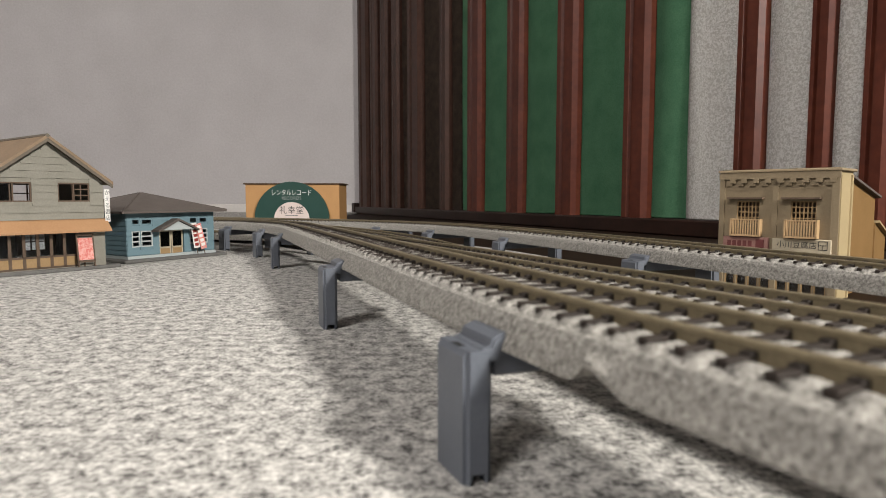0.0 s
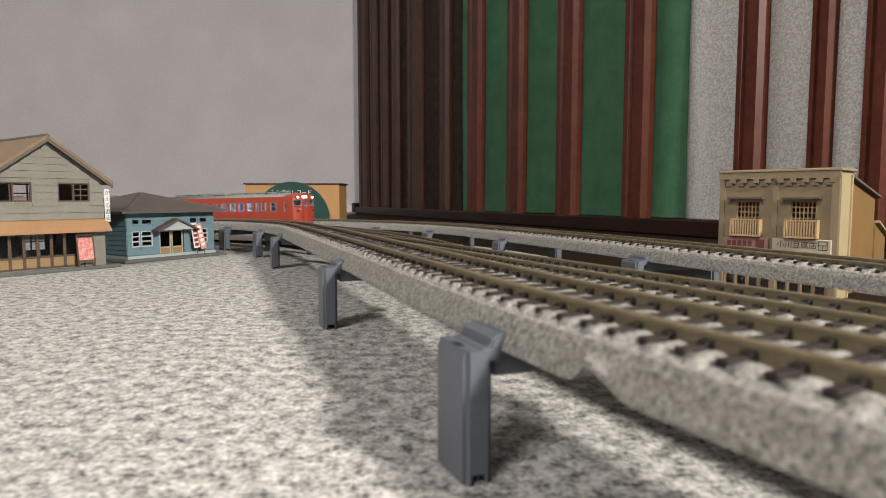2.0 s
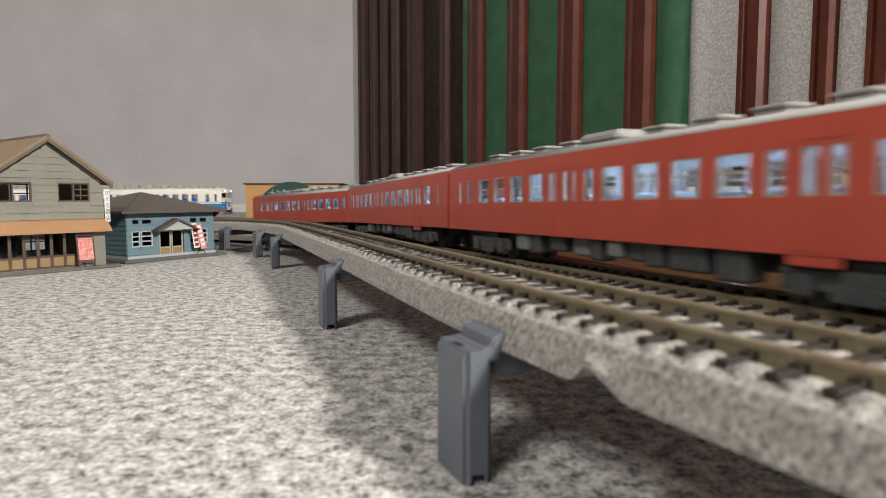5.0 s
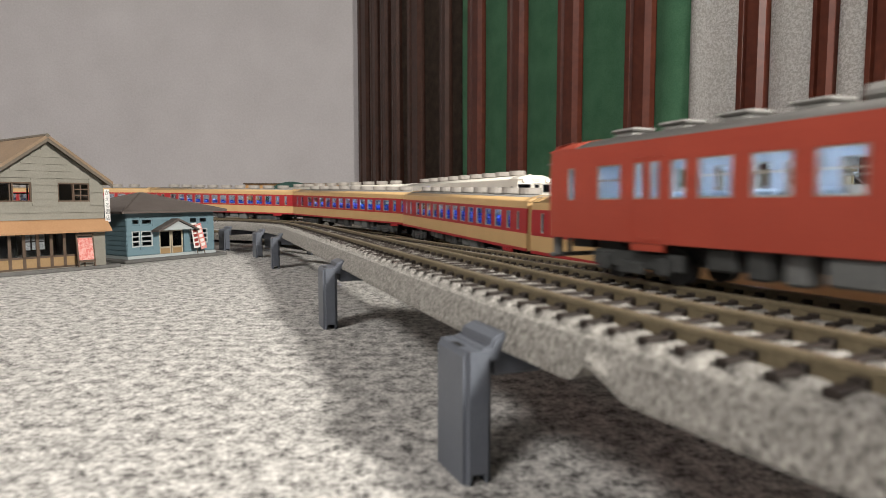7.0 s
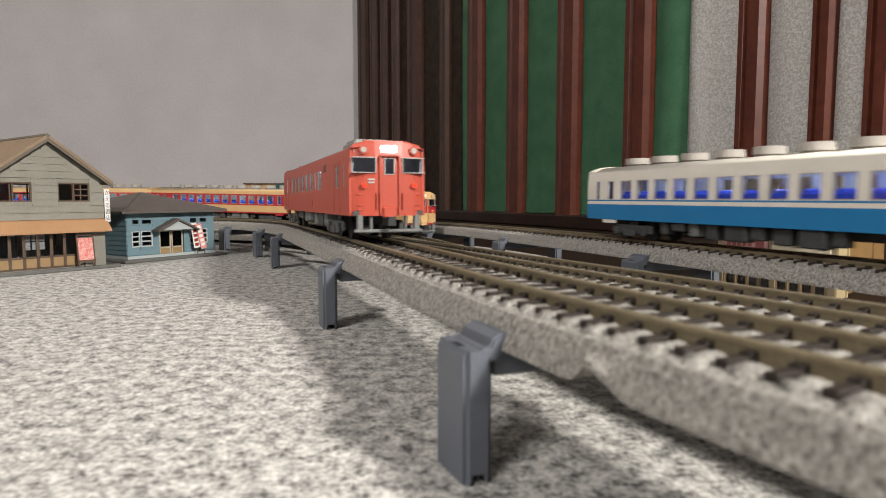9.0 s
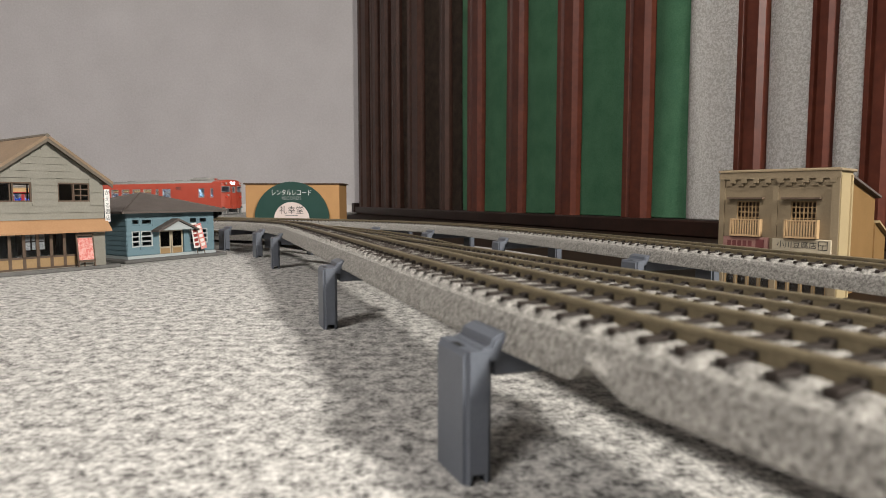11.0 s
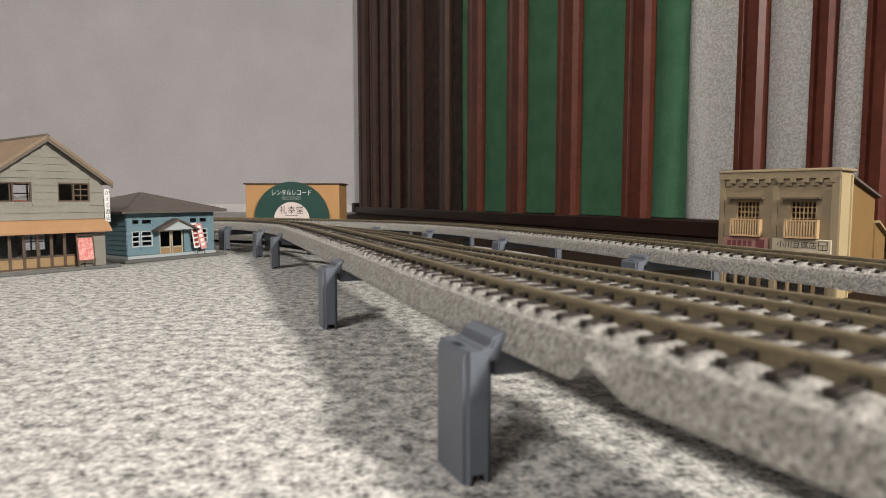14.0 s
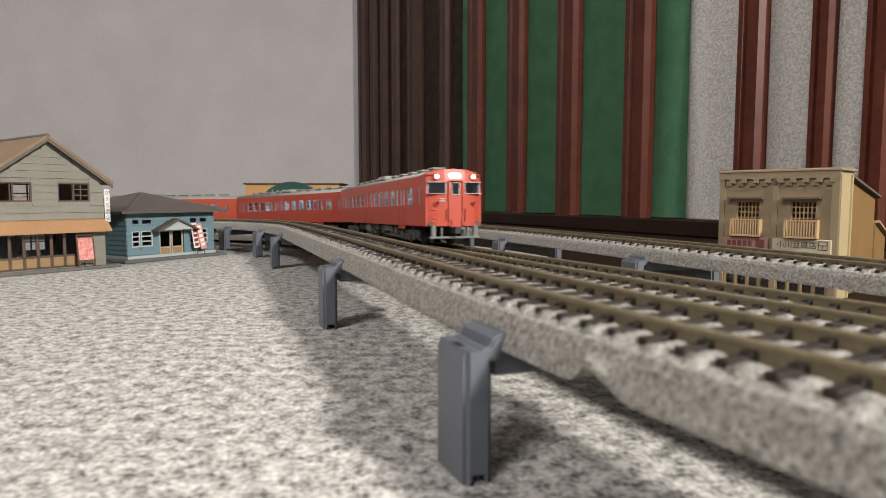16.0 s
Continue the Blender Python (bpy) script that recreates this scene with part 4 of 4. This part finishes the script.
def siding(parent, u0, u1, z0, z1, step, holes, mat, y=0.0, top=None):
    """Lapped boards on a wall in the plane y, each a part; boards stop at the openings. top(u): the height at which the wall ends."""
    n = int(round((z1 - z0) / step))
    for i in range(n):
        a, b = z0 + i * step, z0 + (i + 1) * step
        lo, hi = u0, u1
        if top:
            while lo < hi and top(lo) < b:
                lo += 0.0002
            while hi > lo and top(hi) < b:
                hi -= 0.0002
        if hi - lo < 0.001:
            continue
        cuts = sorted((h[0], h[1]) for h in holes if h[2] < b - 0.0003 and h[3] > a + 0.0003)
        spans, x = [], lo
        for c, d in cuts:
            if c > x:
                spans.append((x, min(c, hi)))
            x = max(x, d)
        if x < hi:
            spans.append((x, hi))
        for c, d in spans:
            bm = bmesh.new()
            o = [(y - 0.00045, a), (y - 0.00012, b), (y + 0.0001, b), (y + 0.0001, a)]
            v = [[bm.verts.new((q, p[0], p[1])) for p in o] for q in (c, d)]
            bm.faces.new(v[0])
            bm.faces.new(v[1][::-1])
            for k in range(4):
                bm.faces.new((v[0][k], v[0][(k + 1) % 4], v[1][(k + 1) % 4], v[1][k]))
            bmesh.ops.recalc_face_normals(bm, faces=bm.faces)
            part("board", bm, mat, parent)


def window(parent, u0, u1, z0, z1, mat, bars=1, cross=0, pane=True, y=0.0, w=0.0005):
    """One moulded frame with its bars, and the pane behind."""
    cu, cz = (u1 - u0 - w) / (bars + 1), (z1 - z0 - w) / (cross + 1)
    lights = [(u0 + w + cu * i, u0 + cu * (i + 1), z0 + w + cz * k, z0 + cz * (k + 1)) for i in range(bars + 1) for k in range(cross + 1)]
    win = part("window", pierced([u0, u1], [z0, z1], lights, 0.0007, None, lambda u, v, q: Vector((u, y + 0.0001 + q, v))), mat, parent)
    if pane:
        part("pane", box(u0 + w * 0.5, u1 - w * 0.5, y + 0.0004, y + 0.00045, z0 + w * 0.5, z1 - w * 0.5), GLASS, win)
    return win


def shop_house():
    """Two-storey grey shop with a gable front; x along its front, y inwards."""
    root = thing("model_shop_house", "grey clapboard two-storey model shop with orange awning roof", "model house")
    ang = math.atan2(0.811, 0.585)
    root.matrix_basis = Matrix.Translation((-0.179, 0.247, 0)) @ Matrix.Rotation(ang, 4, "Z")
    W, D, EV, RG = 0.046, 0.046, 0.0385, 0.0553
    part("base_plate", box(-0.006, W + 0.005, -0.0035, D + 0.004, 0, 0.0014, 0.0003), BASE_GREY, root, "grey base plate")
    up = [(0.0035, 0.0172, 0.0297, 0.0378), (0.0272, 0.0402, 0.0297, 0.0378)]
    shop = [(0.0030, 0.0345, 0.0016, 0.0172)]
    holes = up + shop

    def gable(u):
        return EV + (RG - EV) * (1 - abs(u - W / 2) / (W / 2))
    us = [0, W / 2, W]
    front = part("front_wall", pierced(us, [0.0014, EV], holes, 0.0008, None, lambda u, v, w: Vector((u, w + 0.0004, v))), GREY_SIDING, root)
    part("gable", prism([(0, EV), (W, EV), (W / 2, RG)], 0.0004, 0.0012), GREY_SIDING, front)
    siding(front, 0, W, 0.0222, RG, 0.0029, up, GREY_SIDING, 0.0004, gable)
    siding(front, 0.0352, W, 0.0014, 0.0180, 0.0027, [], GREY_SIDING, 0.0004)
    back_holes = [(0.006, 0.018, 0.0290, 0.0385 - 0.0006), (0.026, 0.040, 0.0290, 0.0379), (0.006, 0.018, 0.006, 0.015), (0.027, 0.040, 0.006, 0.015)]
    back = part("back_wall", pierced(us, [0.0014, EV], back_holes, 0.0008, None, lambda u, v, w: Vector((u, D - w, v))), GREY_SIDING, root)
    part("gable", prism([(0, EV), (W, EV), (W / 2, RG)], D - 0.0008, D), GREY_SIDING, back)
    for h in back_holes:
        window(back, *h, BROWN_WOOD, 1, 1, False, D - 0.0008)
    for x0, x1, in ((0, 0.0008), (W - 0.0008, W)):
        part("side_wall", box(x0, x1, 0.0012, D - 0.0008, 0.0014, EV), GREY_SIDING, root)
    for k in range(12):
        part("board", box(W, W + 0.0003, 0.0012, D, 0.0022 + k * 0.003, 0.0022 + k * 0.003 + 0.0026), GREY_SIDING, root)
    part("upper_floor", box(0.0008, W - 0.0008, 0.0012, D - 0.0008, 0.0210, 0.0218), BROWN_WOOD, root)
    for sgn, x in ((-1, -0.0030), (1, W + 0.0030)):
        slope = (RG - EV) / (W / 2)
        o = [(W / 2, RG + 0.0022), (x, EV + 0.0022 - slope * 0.0030), (x, EV + 0.0008 - slope * 0.0030), (W / 2, RG + 0.0008)]
        roof = part("roof", prism(o, -0.0032, D + 0.002), TAN_ROOF, root, "tan sheet roof slope")
        ridge = [(W / 2, RG + 0.0026), (W / 2 - sgn * -0.0012, RG + 0.0016), (W / 2, RG + 0.0010)]
        part("ridge_cap", prism(ridge, -0.0033, D + 0.0021), BARGE, roof)
        o3 = [(W / 2, RG + 0.0008), (x, EV + 0.0008 - slope * 0.003), (x, EV - 0.0006 - slope * 0.003), (W / 2, RG - 0.0006)]
        part("barge_board", prism(o3, -0.0030, -0.0022), BARGE, roof, "taupe barge board")
    # awning roof over the shop front
    o = [(-0.0042, 0.0172), (0.0004, 0.0222), (0.0004, 0.0214), (-0.0042, 0.0165)]
    aw = part("awning", prism([(a, b) for a, b in o], -0.001, W + 0.0012, "x"), ORANGE_ROOF, root, "orange-tan awning roof")
    window(front, *up[0], BROWN_WOOD, 1, 0, False, 0.0004, 0.0006)
    window(front, 0.0035, 0.0098, 0.0297, 0.0378, BROWN_WOOD, 0, 0, True, 0.0010)
    window(front, *up[1], BROWN_WOOD, 1, 0, False, 0.0004, 0.0006)
    window(front, 0.0332, 0.0402, 0.0297, 0.0378, BROWN_WOOD, 1, 2, True, 0.0008, 0.0005)
    # sliding shop doors
    n = 6
    for k in range(n):
        a = 0.0032 + k * 0.0052
        d = part("sliding_door", boxes([(a, a + 0.0006, 0.0009, 0.0017, 0.0016, 0.0170), (a + 0.0046, a + 0.0052, 0.0009, 0.0017, 0.0016, 0.0170),
                                        (a, a + 0.0052, 0.0009, 0.0017, 0.0162, 0.0170), (a, a + 0.0052, 0.0009, 0.0017, 0.0062, 0.0070), (a, a + 0.0052, 0.0009, 0.0017, 0.0014, 0.0024)]), BROWN_WOOD, front, "brown sliding shop door")
        part("lower_panel", box(a + 0.0005, a + 0.0047, 0.0011, 0.0014, 0.0022, 0.0063), OCHRE_WOOD, d, "ochre lower panel")
        part("pane", box(a + 0.0006, a + 0.0046, 0.0012, 0.00125, 0.007, 0.0162), GLASS, d)
    for k in range(3):
        part("interior_partition", box(0.004 + k * 0.014, 0.006 + k * 0.014, 0.020, 0.021, 0.0014, 0.021), BROWN_WOOD, root)
    # hanging sign with upright writing
    sg = part("hanging_sign", box(W + 0.0002, W + 0.0025, -0.0006, -0.0001, 0.0206, 0.0352, 0.0001), WHITE, root, "narrow white upright hanging sign")
    for k, ch in enumerate("かえる書店"):
        word(ch, 0.0024, INK_GREY, sg, Matrix.Translation((W + 0.00135, -0.00066, 0.0335 - k * 0.0028)) @ UPRIGHT)
    # easel with a poster
    ez = part("easel", boxes([(0, 0.0006, -0.0003, 0.0003, 0, 0.0140), (0.0068, 0.0074, -0.0003, 0.0003, 0, 0.0140), (0, 0.0074, -0.0003, 0.0003, 0.0136, 0.0144),
                              (0, 0.0074, -0.0003, 0.0003, 0.0020, 0.0027), (0.0034, 0.0040, 0.0018, 0.0024, 0, 0.0130)]), BROWN_WOOD, root, "brown easel frame")
    ez.matrix_basis = Matrix.Translation((0.0327, -0.0030, 0.0014)) @ Matrix.Rotation(radians(-7), 4, "X")
    part("poster", box(0.0006, 0.0068, -0.0002, 0.0001, 0.0030, 0.0126), SIGN_RED, ez, "pink and red poster")
    return root


def blue_house():
    root = thing("model_bungalow", "grey-blue clapboard model house with brown hipped roof", "model house")
    ang = math.atan2(0.845, 0.535)
    root.matrix_basis = Matrix.Translation((-0.152, 0.304, 0)) @ Matrix.Rotation(ang, 4, "Z")
    W, D, EV = 0.0497, 0.054, 0.0246
    part("base_plate", box(-0.004, W + 0.005, -0.0045, D + 0.004, 0, 0.0016, 0.0004), BASE_GREY, root, "grey base plate")
    wins = [(0.0024, 0.0068, 0.0072, 0.0152), (0.0072, 0.0134, 0.0072, 0.0152), (0.0345, 0.0400, 0.0072, 0.0152), (0.0404, 0.0457, 0.0072, 0.0152),
            (0.0024, 0.0068, 0.0180, 0.0212), (0.0074, 0.0134, 0.0180, 0.0212), (0.0345, 0.0395, 0.0180, 0.0212), (0.0404, 0.0457, 0.0180, 0.0212)]
    door = (0.0170, 0.0311, 0.0018, 0.0152)
    front = part("front_wall", pierced([0, W], [0.0016, EV], wins + [door], 0.0008, None, lambda u, v, w: Vector((u, w + 0.0004, v))), BLUE_SIDING, root)
    siding(front, 0, W, 0.0034, EV, 0.00235, wins + [door], BLUE_SIDING, 0.0004)
    part("plinth", box(-0.0004, W + 0.0004, -0.0006, D, 0.0016, 0.0030), PALE_WALL, root, "pale plinth")
    for h in wins:
        window(front, *h, PALE_WALL if h[2] < 0.01 else BLUE_SIDING, 0, 2 if h[2] < 0.01 else 0, True, 0.0001, 0.0006)
    part("back_wall", box(0, W, D - 0.0008, D, 0.0016, EV), BLUE_SIDING, root)
    for x0 in (0, W - 0.0008):
        part("side_wall", box(x0, x0 + 0.0008, 0.0012, D - 0.0008, 0.0016, EV), BLUE_SIDING, root)
    for k in range(9):
        part("board", box(-0.0003, 0, 0.0004, D, 0.0036 + k * 0.00235, 0.0036 + k * 0.00235 + 0.002), BLUE_SIDING, root)
    part("ceiling_board", box(0.0008, W - 0.0008, 0.0012, D - 0.0008, EV - 0.0010, EV - 0.0002), BROWN_WOOD, root)
    # door pair
    for a in (0.0173, 0.0242):
        d = part("sliding_door", boxes([(a, a + 0.0007, 0.0008, 0.0016, 0.0018, 0.0150), (a + 0.0059, a + 0.0066, 0.0008, 0.0016, 0.0018, 0.0150), (a, a + 0.0066, 0.0008, 0.0016, 0.0142, 0.0150),
                                        (a, a + 0.0066, 0.0008, 0.0016, 0.0058, 0.0066), (a, a + 0.0066, 0.0008, 0.0016, 0.0016, 0.0024)]), DOOR_BEIGE, front, "beige sliding door")
        part("lower_panel", box(a + 0.0006, a + 0.0060, 0.0010, 0.0013, 0.0022, 0.0059), OCHRE_WOOD, d)
        part("pane", box(a + 0.0007, a + 0.0059, 0.0011, 0.00115, 0.0066, 0.0142), DARK_GLASS, d)
    # hipped roof
    e, rz = 0.0050, 0.0338
    bm = bmesh.new()
    c = [(-e, -e), (W + e, -e), (W + e, D + e), (-e, D + e)]
    lo = [bm.verts.new((x, y, EV - 0.0007)) for x, y in c]
    mid = [bm.verts.new((x, y, EV + 0.0003)) for x, y in c]
    r0, r1 = bm.verts.new((W / 2 - 0.0012, D / 2, rz)), bm.verts.new((W / 2 + 0.0012, D / 2, rz))
    bm.faces.new(lo[::-1])
    for i in range(4):
        bm.faces.new((lo[i], lo[(i + 1) % 4], mid[(i + 1) % 4], mid[i]))
    bm.faces.new((mid[0], mid[1], r1, r0))
    bm.faces.new((mid[2], mid[3], r0, r1))
    bm.faces.new((mid[1], mid[2], r1))
    bm.faces.new((mid[3], mid[0], r0))
    roof = part("roof", bm, BROWN_ROOF, root, "grey-brown hipped roof")
    for p, q in (((-e, -e, EV + 0.0003), (W / 2 - 0.0012, D / 2, rz)), ((W + e, -e, EV + 0.0003), (W / 2 + 0.0012, D / 2, rz)), ((-e, D + e, EV + 0.0003), (W / 2 - 0.0012, D / 2, rz)),
                 ((W / 2 - 0.0012, D / 2, rz), (W / 2 + 0.0012, D / 2, rz))):
        part("ridge_cap", rod(p, q, 0.0005, 6), BROWN_ROOF, roof)
    # porch gable
    px0, px1, pz, pk = 0.0128, 0.0360, 0.0150, 0.0203
    cx = (px0 + px1) / 2
    porch = part("porch_gable", prism([(px0 + 0.002, pz + 0.0002), (px1 - 0.002, pz + 0.0002), (cx, pk - 0.0006)], -0.0050, 0.0004), PALE_WALL, root, "pale porch gable")
    for sgn in (-1, 1):
        xe = px0 if sgn < 0 else px1
        part("porch_roof", prism([(cx, pk + 0.0006), (xe, pz + 0.0003), (xe, pz - 0.0006), (cx, pk - 0.0004)], -0.0062, 0.0004), BROWN_ROOF, porch)
    return root


def banner():
    for k, (x, lean, mat, ink) in enumerate(((0.0345, -9, WHITE, INK_RED), (0.0385, -15, SIGN_RED, WHITE))):
        root = thing("banner_flag", "leaning white banner with red writing" if k == 0 else "leaning red banner with white writing", "banner", "banners beside the door")
        ang = math.atan2(0.845, 0.535)
        root.matrix_basis = Matrix.Translation((-0.152, 0.304, 0)) @ Matrix.Rotation(ang, 4, "Z") @ Matrix.Translation((x + 0.0025, -0.0030 - 0.0006 * k, 0.0016)) @ Matrix.Rotation(radians(lean), 4, "Y")
        part("pole", rod((0, 0, 0), (0, 0, 0.0170), 0.00022, 6), BROWN_WOOD, root)
        cloth = part("cloth", box(-0.0018, 0.0018, -0.0004, -0.0002, 0.0030 if k else 0.0036, 0.0168), mat, root)
        for j in range(5):
            part("writing_bar", box(-0.0011, 0.0011, -0.00048, -0.00041, 0.0046 + j * 0.0024, 0.0062 + j * 0.0024), ink, cloth)


def record_shop():
    root = thing("model_record_shop", "orange model record shop with a round dark green signboard", "model building")
    root.matrix_basis = Matrix.Translation((-0.143, 0.603, 0))
    part("wall", box(-0.0445, 0.0445, 0, 0.045, 0, 0.0440), ORANGE_WALL, root)
    part("roof_slab", box(-0.0465, 0.0465, -0.0015, 0.0465, 0.0440, 0.0452, 0.0002), BROWN_WOOD, root, "thin brown roof slab")
    part("recess", box(-0.0135, 0.0135, -0.0008, 0, 0.036, 0.0438), ORANGE_WALL, root)

    def disc(r, y0, y1, cz):
        o = [(r * math.cos(a), cz + r * math.sin(a)) for a in (math.pi * k / 48 for k in range(49))]
        return prism(o, y0, y1)
    board = part("arched_sign", disc(0.0352, -0.0040, -0.0010, 0.0112), SIGN_GREEN, root, "dark green half-round signboard")
    inner = part("inner_disc", disc(0.0168, -0.0044, -0.0040, 0.0104), PALE_PINK, board, "pale pink half disc")
    word("レンタルレコード", 0.0062, WHITE, board, Matrix.Translation((0, -0.00415, 0.0358)) @ UPRIGHT, squash=0.78)
    word("RECORDS", 0.0042, SIGN_GREY, board, Matrix.Translation((0, -0.00415, 0.0308)) @ UPRIGHT)
    word("礼幸堂", 0.0078, INK, inner, Matrix.Translation((0, -0.0045, 0.0192)) @ UPRIGHT)
    part("writing_bar", box(-0.006, 0.006, -0.00446, -0.00441, 0.0142, 0.0149), INK_GREY, inner)
    return root


def tofu_shop():
    """Beige two-storey shop pair with parapet; x along its front, y inwards."""
    root = thing("model_shop_terrace", "beige two-storey model shop pair with stepped cornice", "model building")
    W, D, H = 0.0377, 0.0165, 0.0414
    root.matrix_basis = Matrix.Translation((0.1027, 0.234, 0)) @ Matrix.Rotation(math.atan2(-0.716, 0.698), 4, "Z") @ Matrix.Translation((0, 0, 0))
    win = [(0.0056, 0.0134, 0.0224, 0.0302), (0.0236, 0.0314, 0.0224, 0.0302)]
    low = [(0.0020 + 0.0040 * k, 0.0056 + 0.0040 * k, -0.0022, 0.0118) for k in range(4)] + [(0.0195 + 0.0040 * k, 0.0231 + 0.0040 * k, -0.0022, 0.0118) for k in range(4)]
    front = part("front_wall", pierced([0, W], [-0.003, H], win + low, 0.0010, None, lambda u, v, w: Vector((u, w, v))), BEIGE, root)
    part("back_block", box(0.0008, W - 0.0008, 0.006, 0.0066, -0.003, H - 0.001), BROWN_WOOD, root)
    for a in (0, W - 0.0008):
        part("side_wall", box(a, a + 0.0008, 0.001, D, -0.003, H - 0.0003), YELLOW_BEIGE, root)
    for a, b in ((-0.0004, 0.0014), (W / 2 - 0.0010, W / 2 + 0.0006), (W - 0.0018, W + 0.0004)):
        part("pilaster", box(a, b, -0.0007, 0, -0.003, H - 0.0022), BEIGE, front)
    part("coping", box(-0.0010, W + 0.0011, -0.0013, D + 0.0008, H - 0.0011, H - 0.0002, 0.0002), COPING, root, "tan coping")
    part("cornice", box(-0.0006, W + 0.0006, -0.0010, 0, H - 0.0034, H - 0.0012), BEIGE, root)
    for k in range(9):
        x = 0.0020 + k * 0.0040
        part("cornice_block", boxes([(x, x + 0.0019, -0.0007, 0, H - 0.0058, H - 0.0040), (x + 0.0012, x + 0.0031, -0.0011, 0, H - 0.0048, H - 0.0034)]), BEIGE, root)
    for h in win:
        window(front, *h, OCHRE_WOOD, 5, 3, False, 0.0003, 0.00032)
        part("hood", box(h[0] - 0.0026, h[1] + 0.0016, -0.0026, 0, h[3] + 0.0008, h[3] + 0.0014), BROWN_WOOD, front, "small brown window hood")
        bal = part("balcony_rail", boxes([(h[0] - 0.0012, h[1] + 0.0012, -0.0030, -0.0024, 0.0235, 0.0240), (h[0] - 0.0012, h[1] + 0.0012, -0.0030, -0.0024, 0.0178, 0.0184),
                                          (h[0] - 0.0012, h[0] - 0.0008, -0.0030, 0, 0.0178, 0.0240), (h[1] + 0.0008, h[1] + 0.0012, -0.0030, 0, 0.0178, 0.0240), (h[0] - 0.001, h[1] + 0.001, -0.0028, 0, 0.0178, 0.0182)]), BALCONY, front, "warm tan balcony railing")
        for k in range(12):
            x = h[0] - 0.0010 + k * 0.00085
            part("baluster", box(x, x + 0.0004, -0.0029, -0.0025, 0.0182, 0.0237), BALCONY, bal)
    s1 = part("signboard", box(0.0016, 0.0172, -0.0014, -0.0001, 0.0124, 0.0175, 0.0002), PINK_SIGN, front, "dusty pink signboard with unreadable writing")
    for k in range(5):
        part("writing_bar", box(0.0032 + k * 0.0018, 0.0045 + k * 0.0018, -0.00148, -0.00141, 0.0142, 0.0162), INK_ROSE, s1)
    part("writing_bar", box(0.0130, 0.0158, -0.00148, -0.00141, 0.0136, 0.0168), INK_ROSE, s1)
    s2 = part("signboard", box(0.0184, 0.0366, -0.0014, -0.0001, 0.0124, 0.0175, 0.0002), CREAM_SIGN, front, "cream tofu shop signboard")
    word("小川豆腐店", 0.0025, INK, s2, Matrix.Translation((0.0262, -0.00146, 0.0153)) @ UPRIGHT)
    part("emblem", boxes([(0.0328, 0.0356, -0.00150, -0.00141, 0.0168, 0.0170), (0.0328, 0.0330, -0.00150, -0.00141, 0.0140, 0.0170), (0.0354, 0.0356, -0.00150, -0.00141, 0.0140, 0.0170), (0.0341, 0.0343, -0.00150, -0.00141, 0.0140, 0.0156),
                          (0.0328, 0.0356, -0.00150, -0.00141, 0.0155, 0.0157), (0.0328, 0.0356, -0.00150, -0.00141, 0.0140, 0.0142)]), INK, s2)
    for h in low:
        window(front, *h, OCHRE_WOOD, 0, 1, True, 0.0003, 0.0004)
    # rear wing with a lean-to roof
    o = [(0.0167, -0.003), (0.057, -0.003), (0.057, 0.0318), (0.0167, 0.0385)]
    part("rear_wing", prism(o, 0.002, W - 0.0015, "x"), OCHRE_WALL, root, "ochre brown rear wing")
    part("lean_to_roof", prism([(0.0167, 0.0393), (0.0595, 0.0321), (0.0595, 0.0313), (0.0167, 0.0385)], 0.0008, W + 0.0002, "x"), BROWN_ROOF, root, "brown lean-to roof")
    part("low_wing", prism([(0.057, -0.003), (0.075, -0.003), (0.075, 0.0160), (0.057, 0.0215)], 0.002, W - 0.0010, "x"), OCHRE_WALL, root)
    part("low_roof", prism([(0.057, 0.0226), (0.077, 0.0160), (0.077, 0.0154), (0.057, 0.0217)], 0.001, W + 0.0005, "x"), YELLOW_BEIGE, root)
    for y in (0.0012, 0.0140):
        part("corner_trim", box(W - 0.0002, W + 0.0005, y, y + 0.0016, -0.003, H - 0.0022), YELLOW_BEIGE, root, "yellow beige corner pilaster")
    return root


shop_house()
blue_house()
banner()
record_shop()
tofu_shop()


motions()
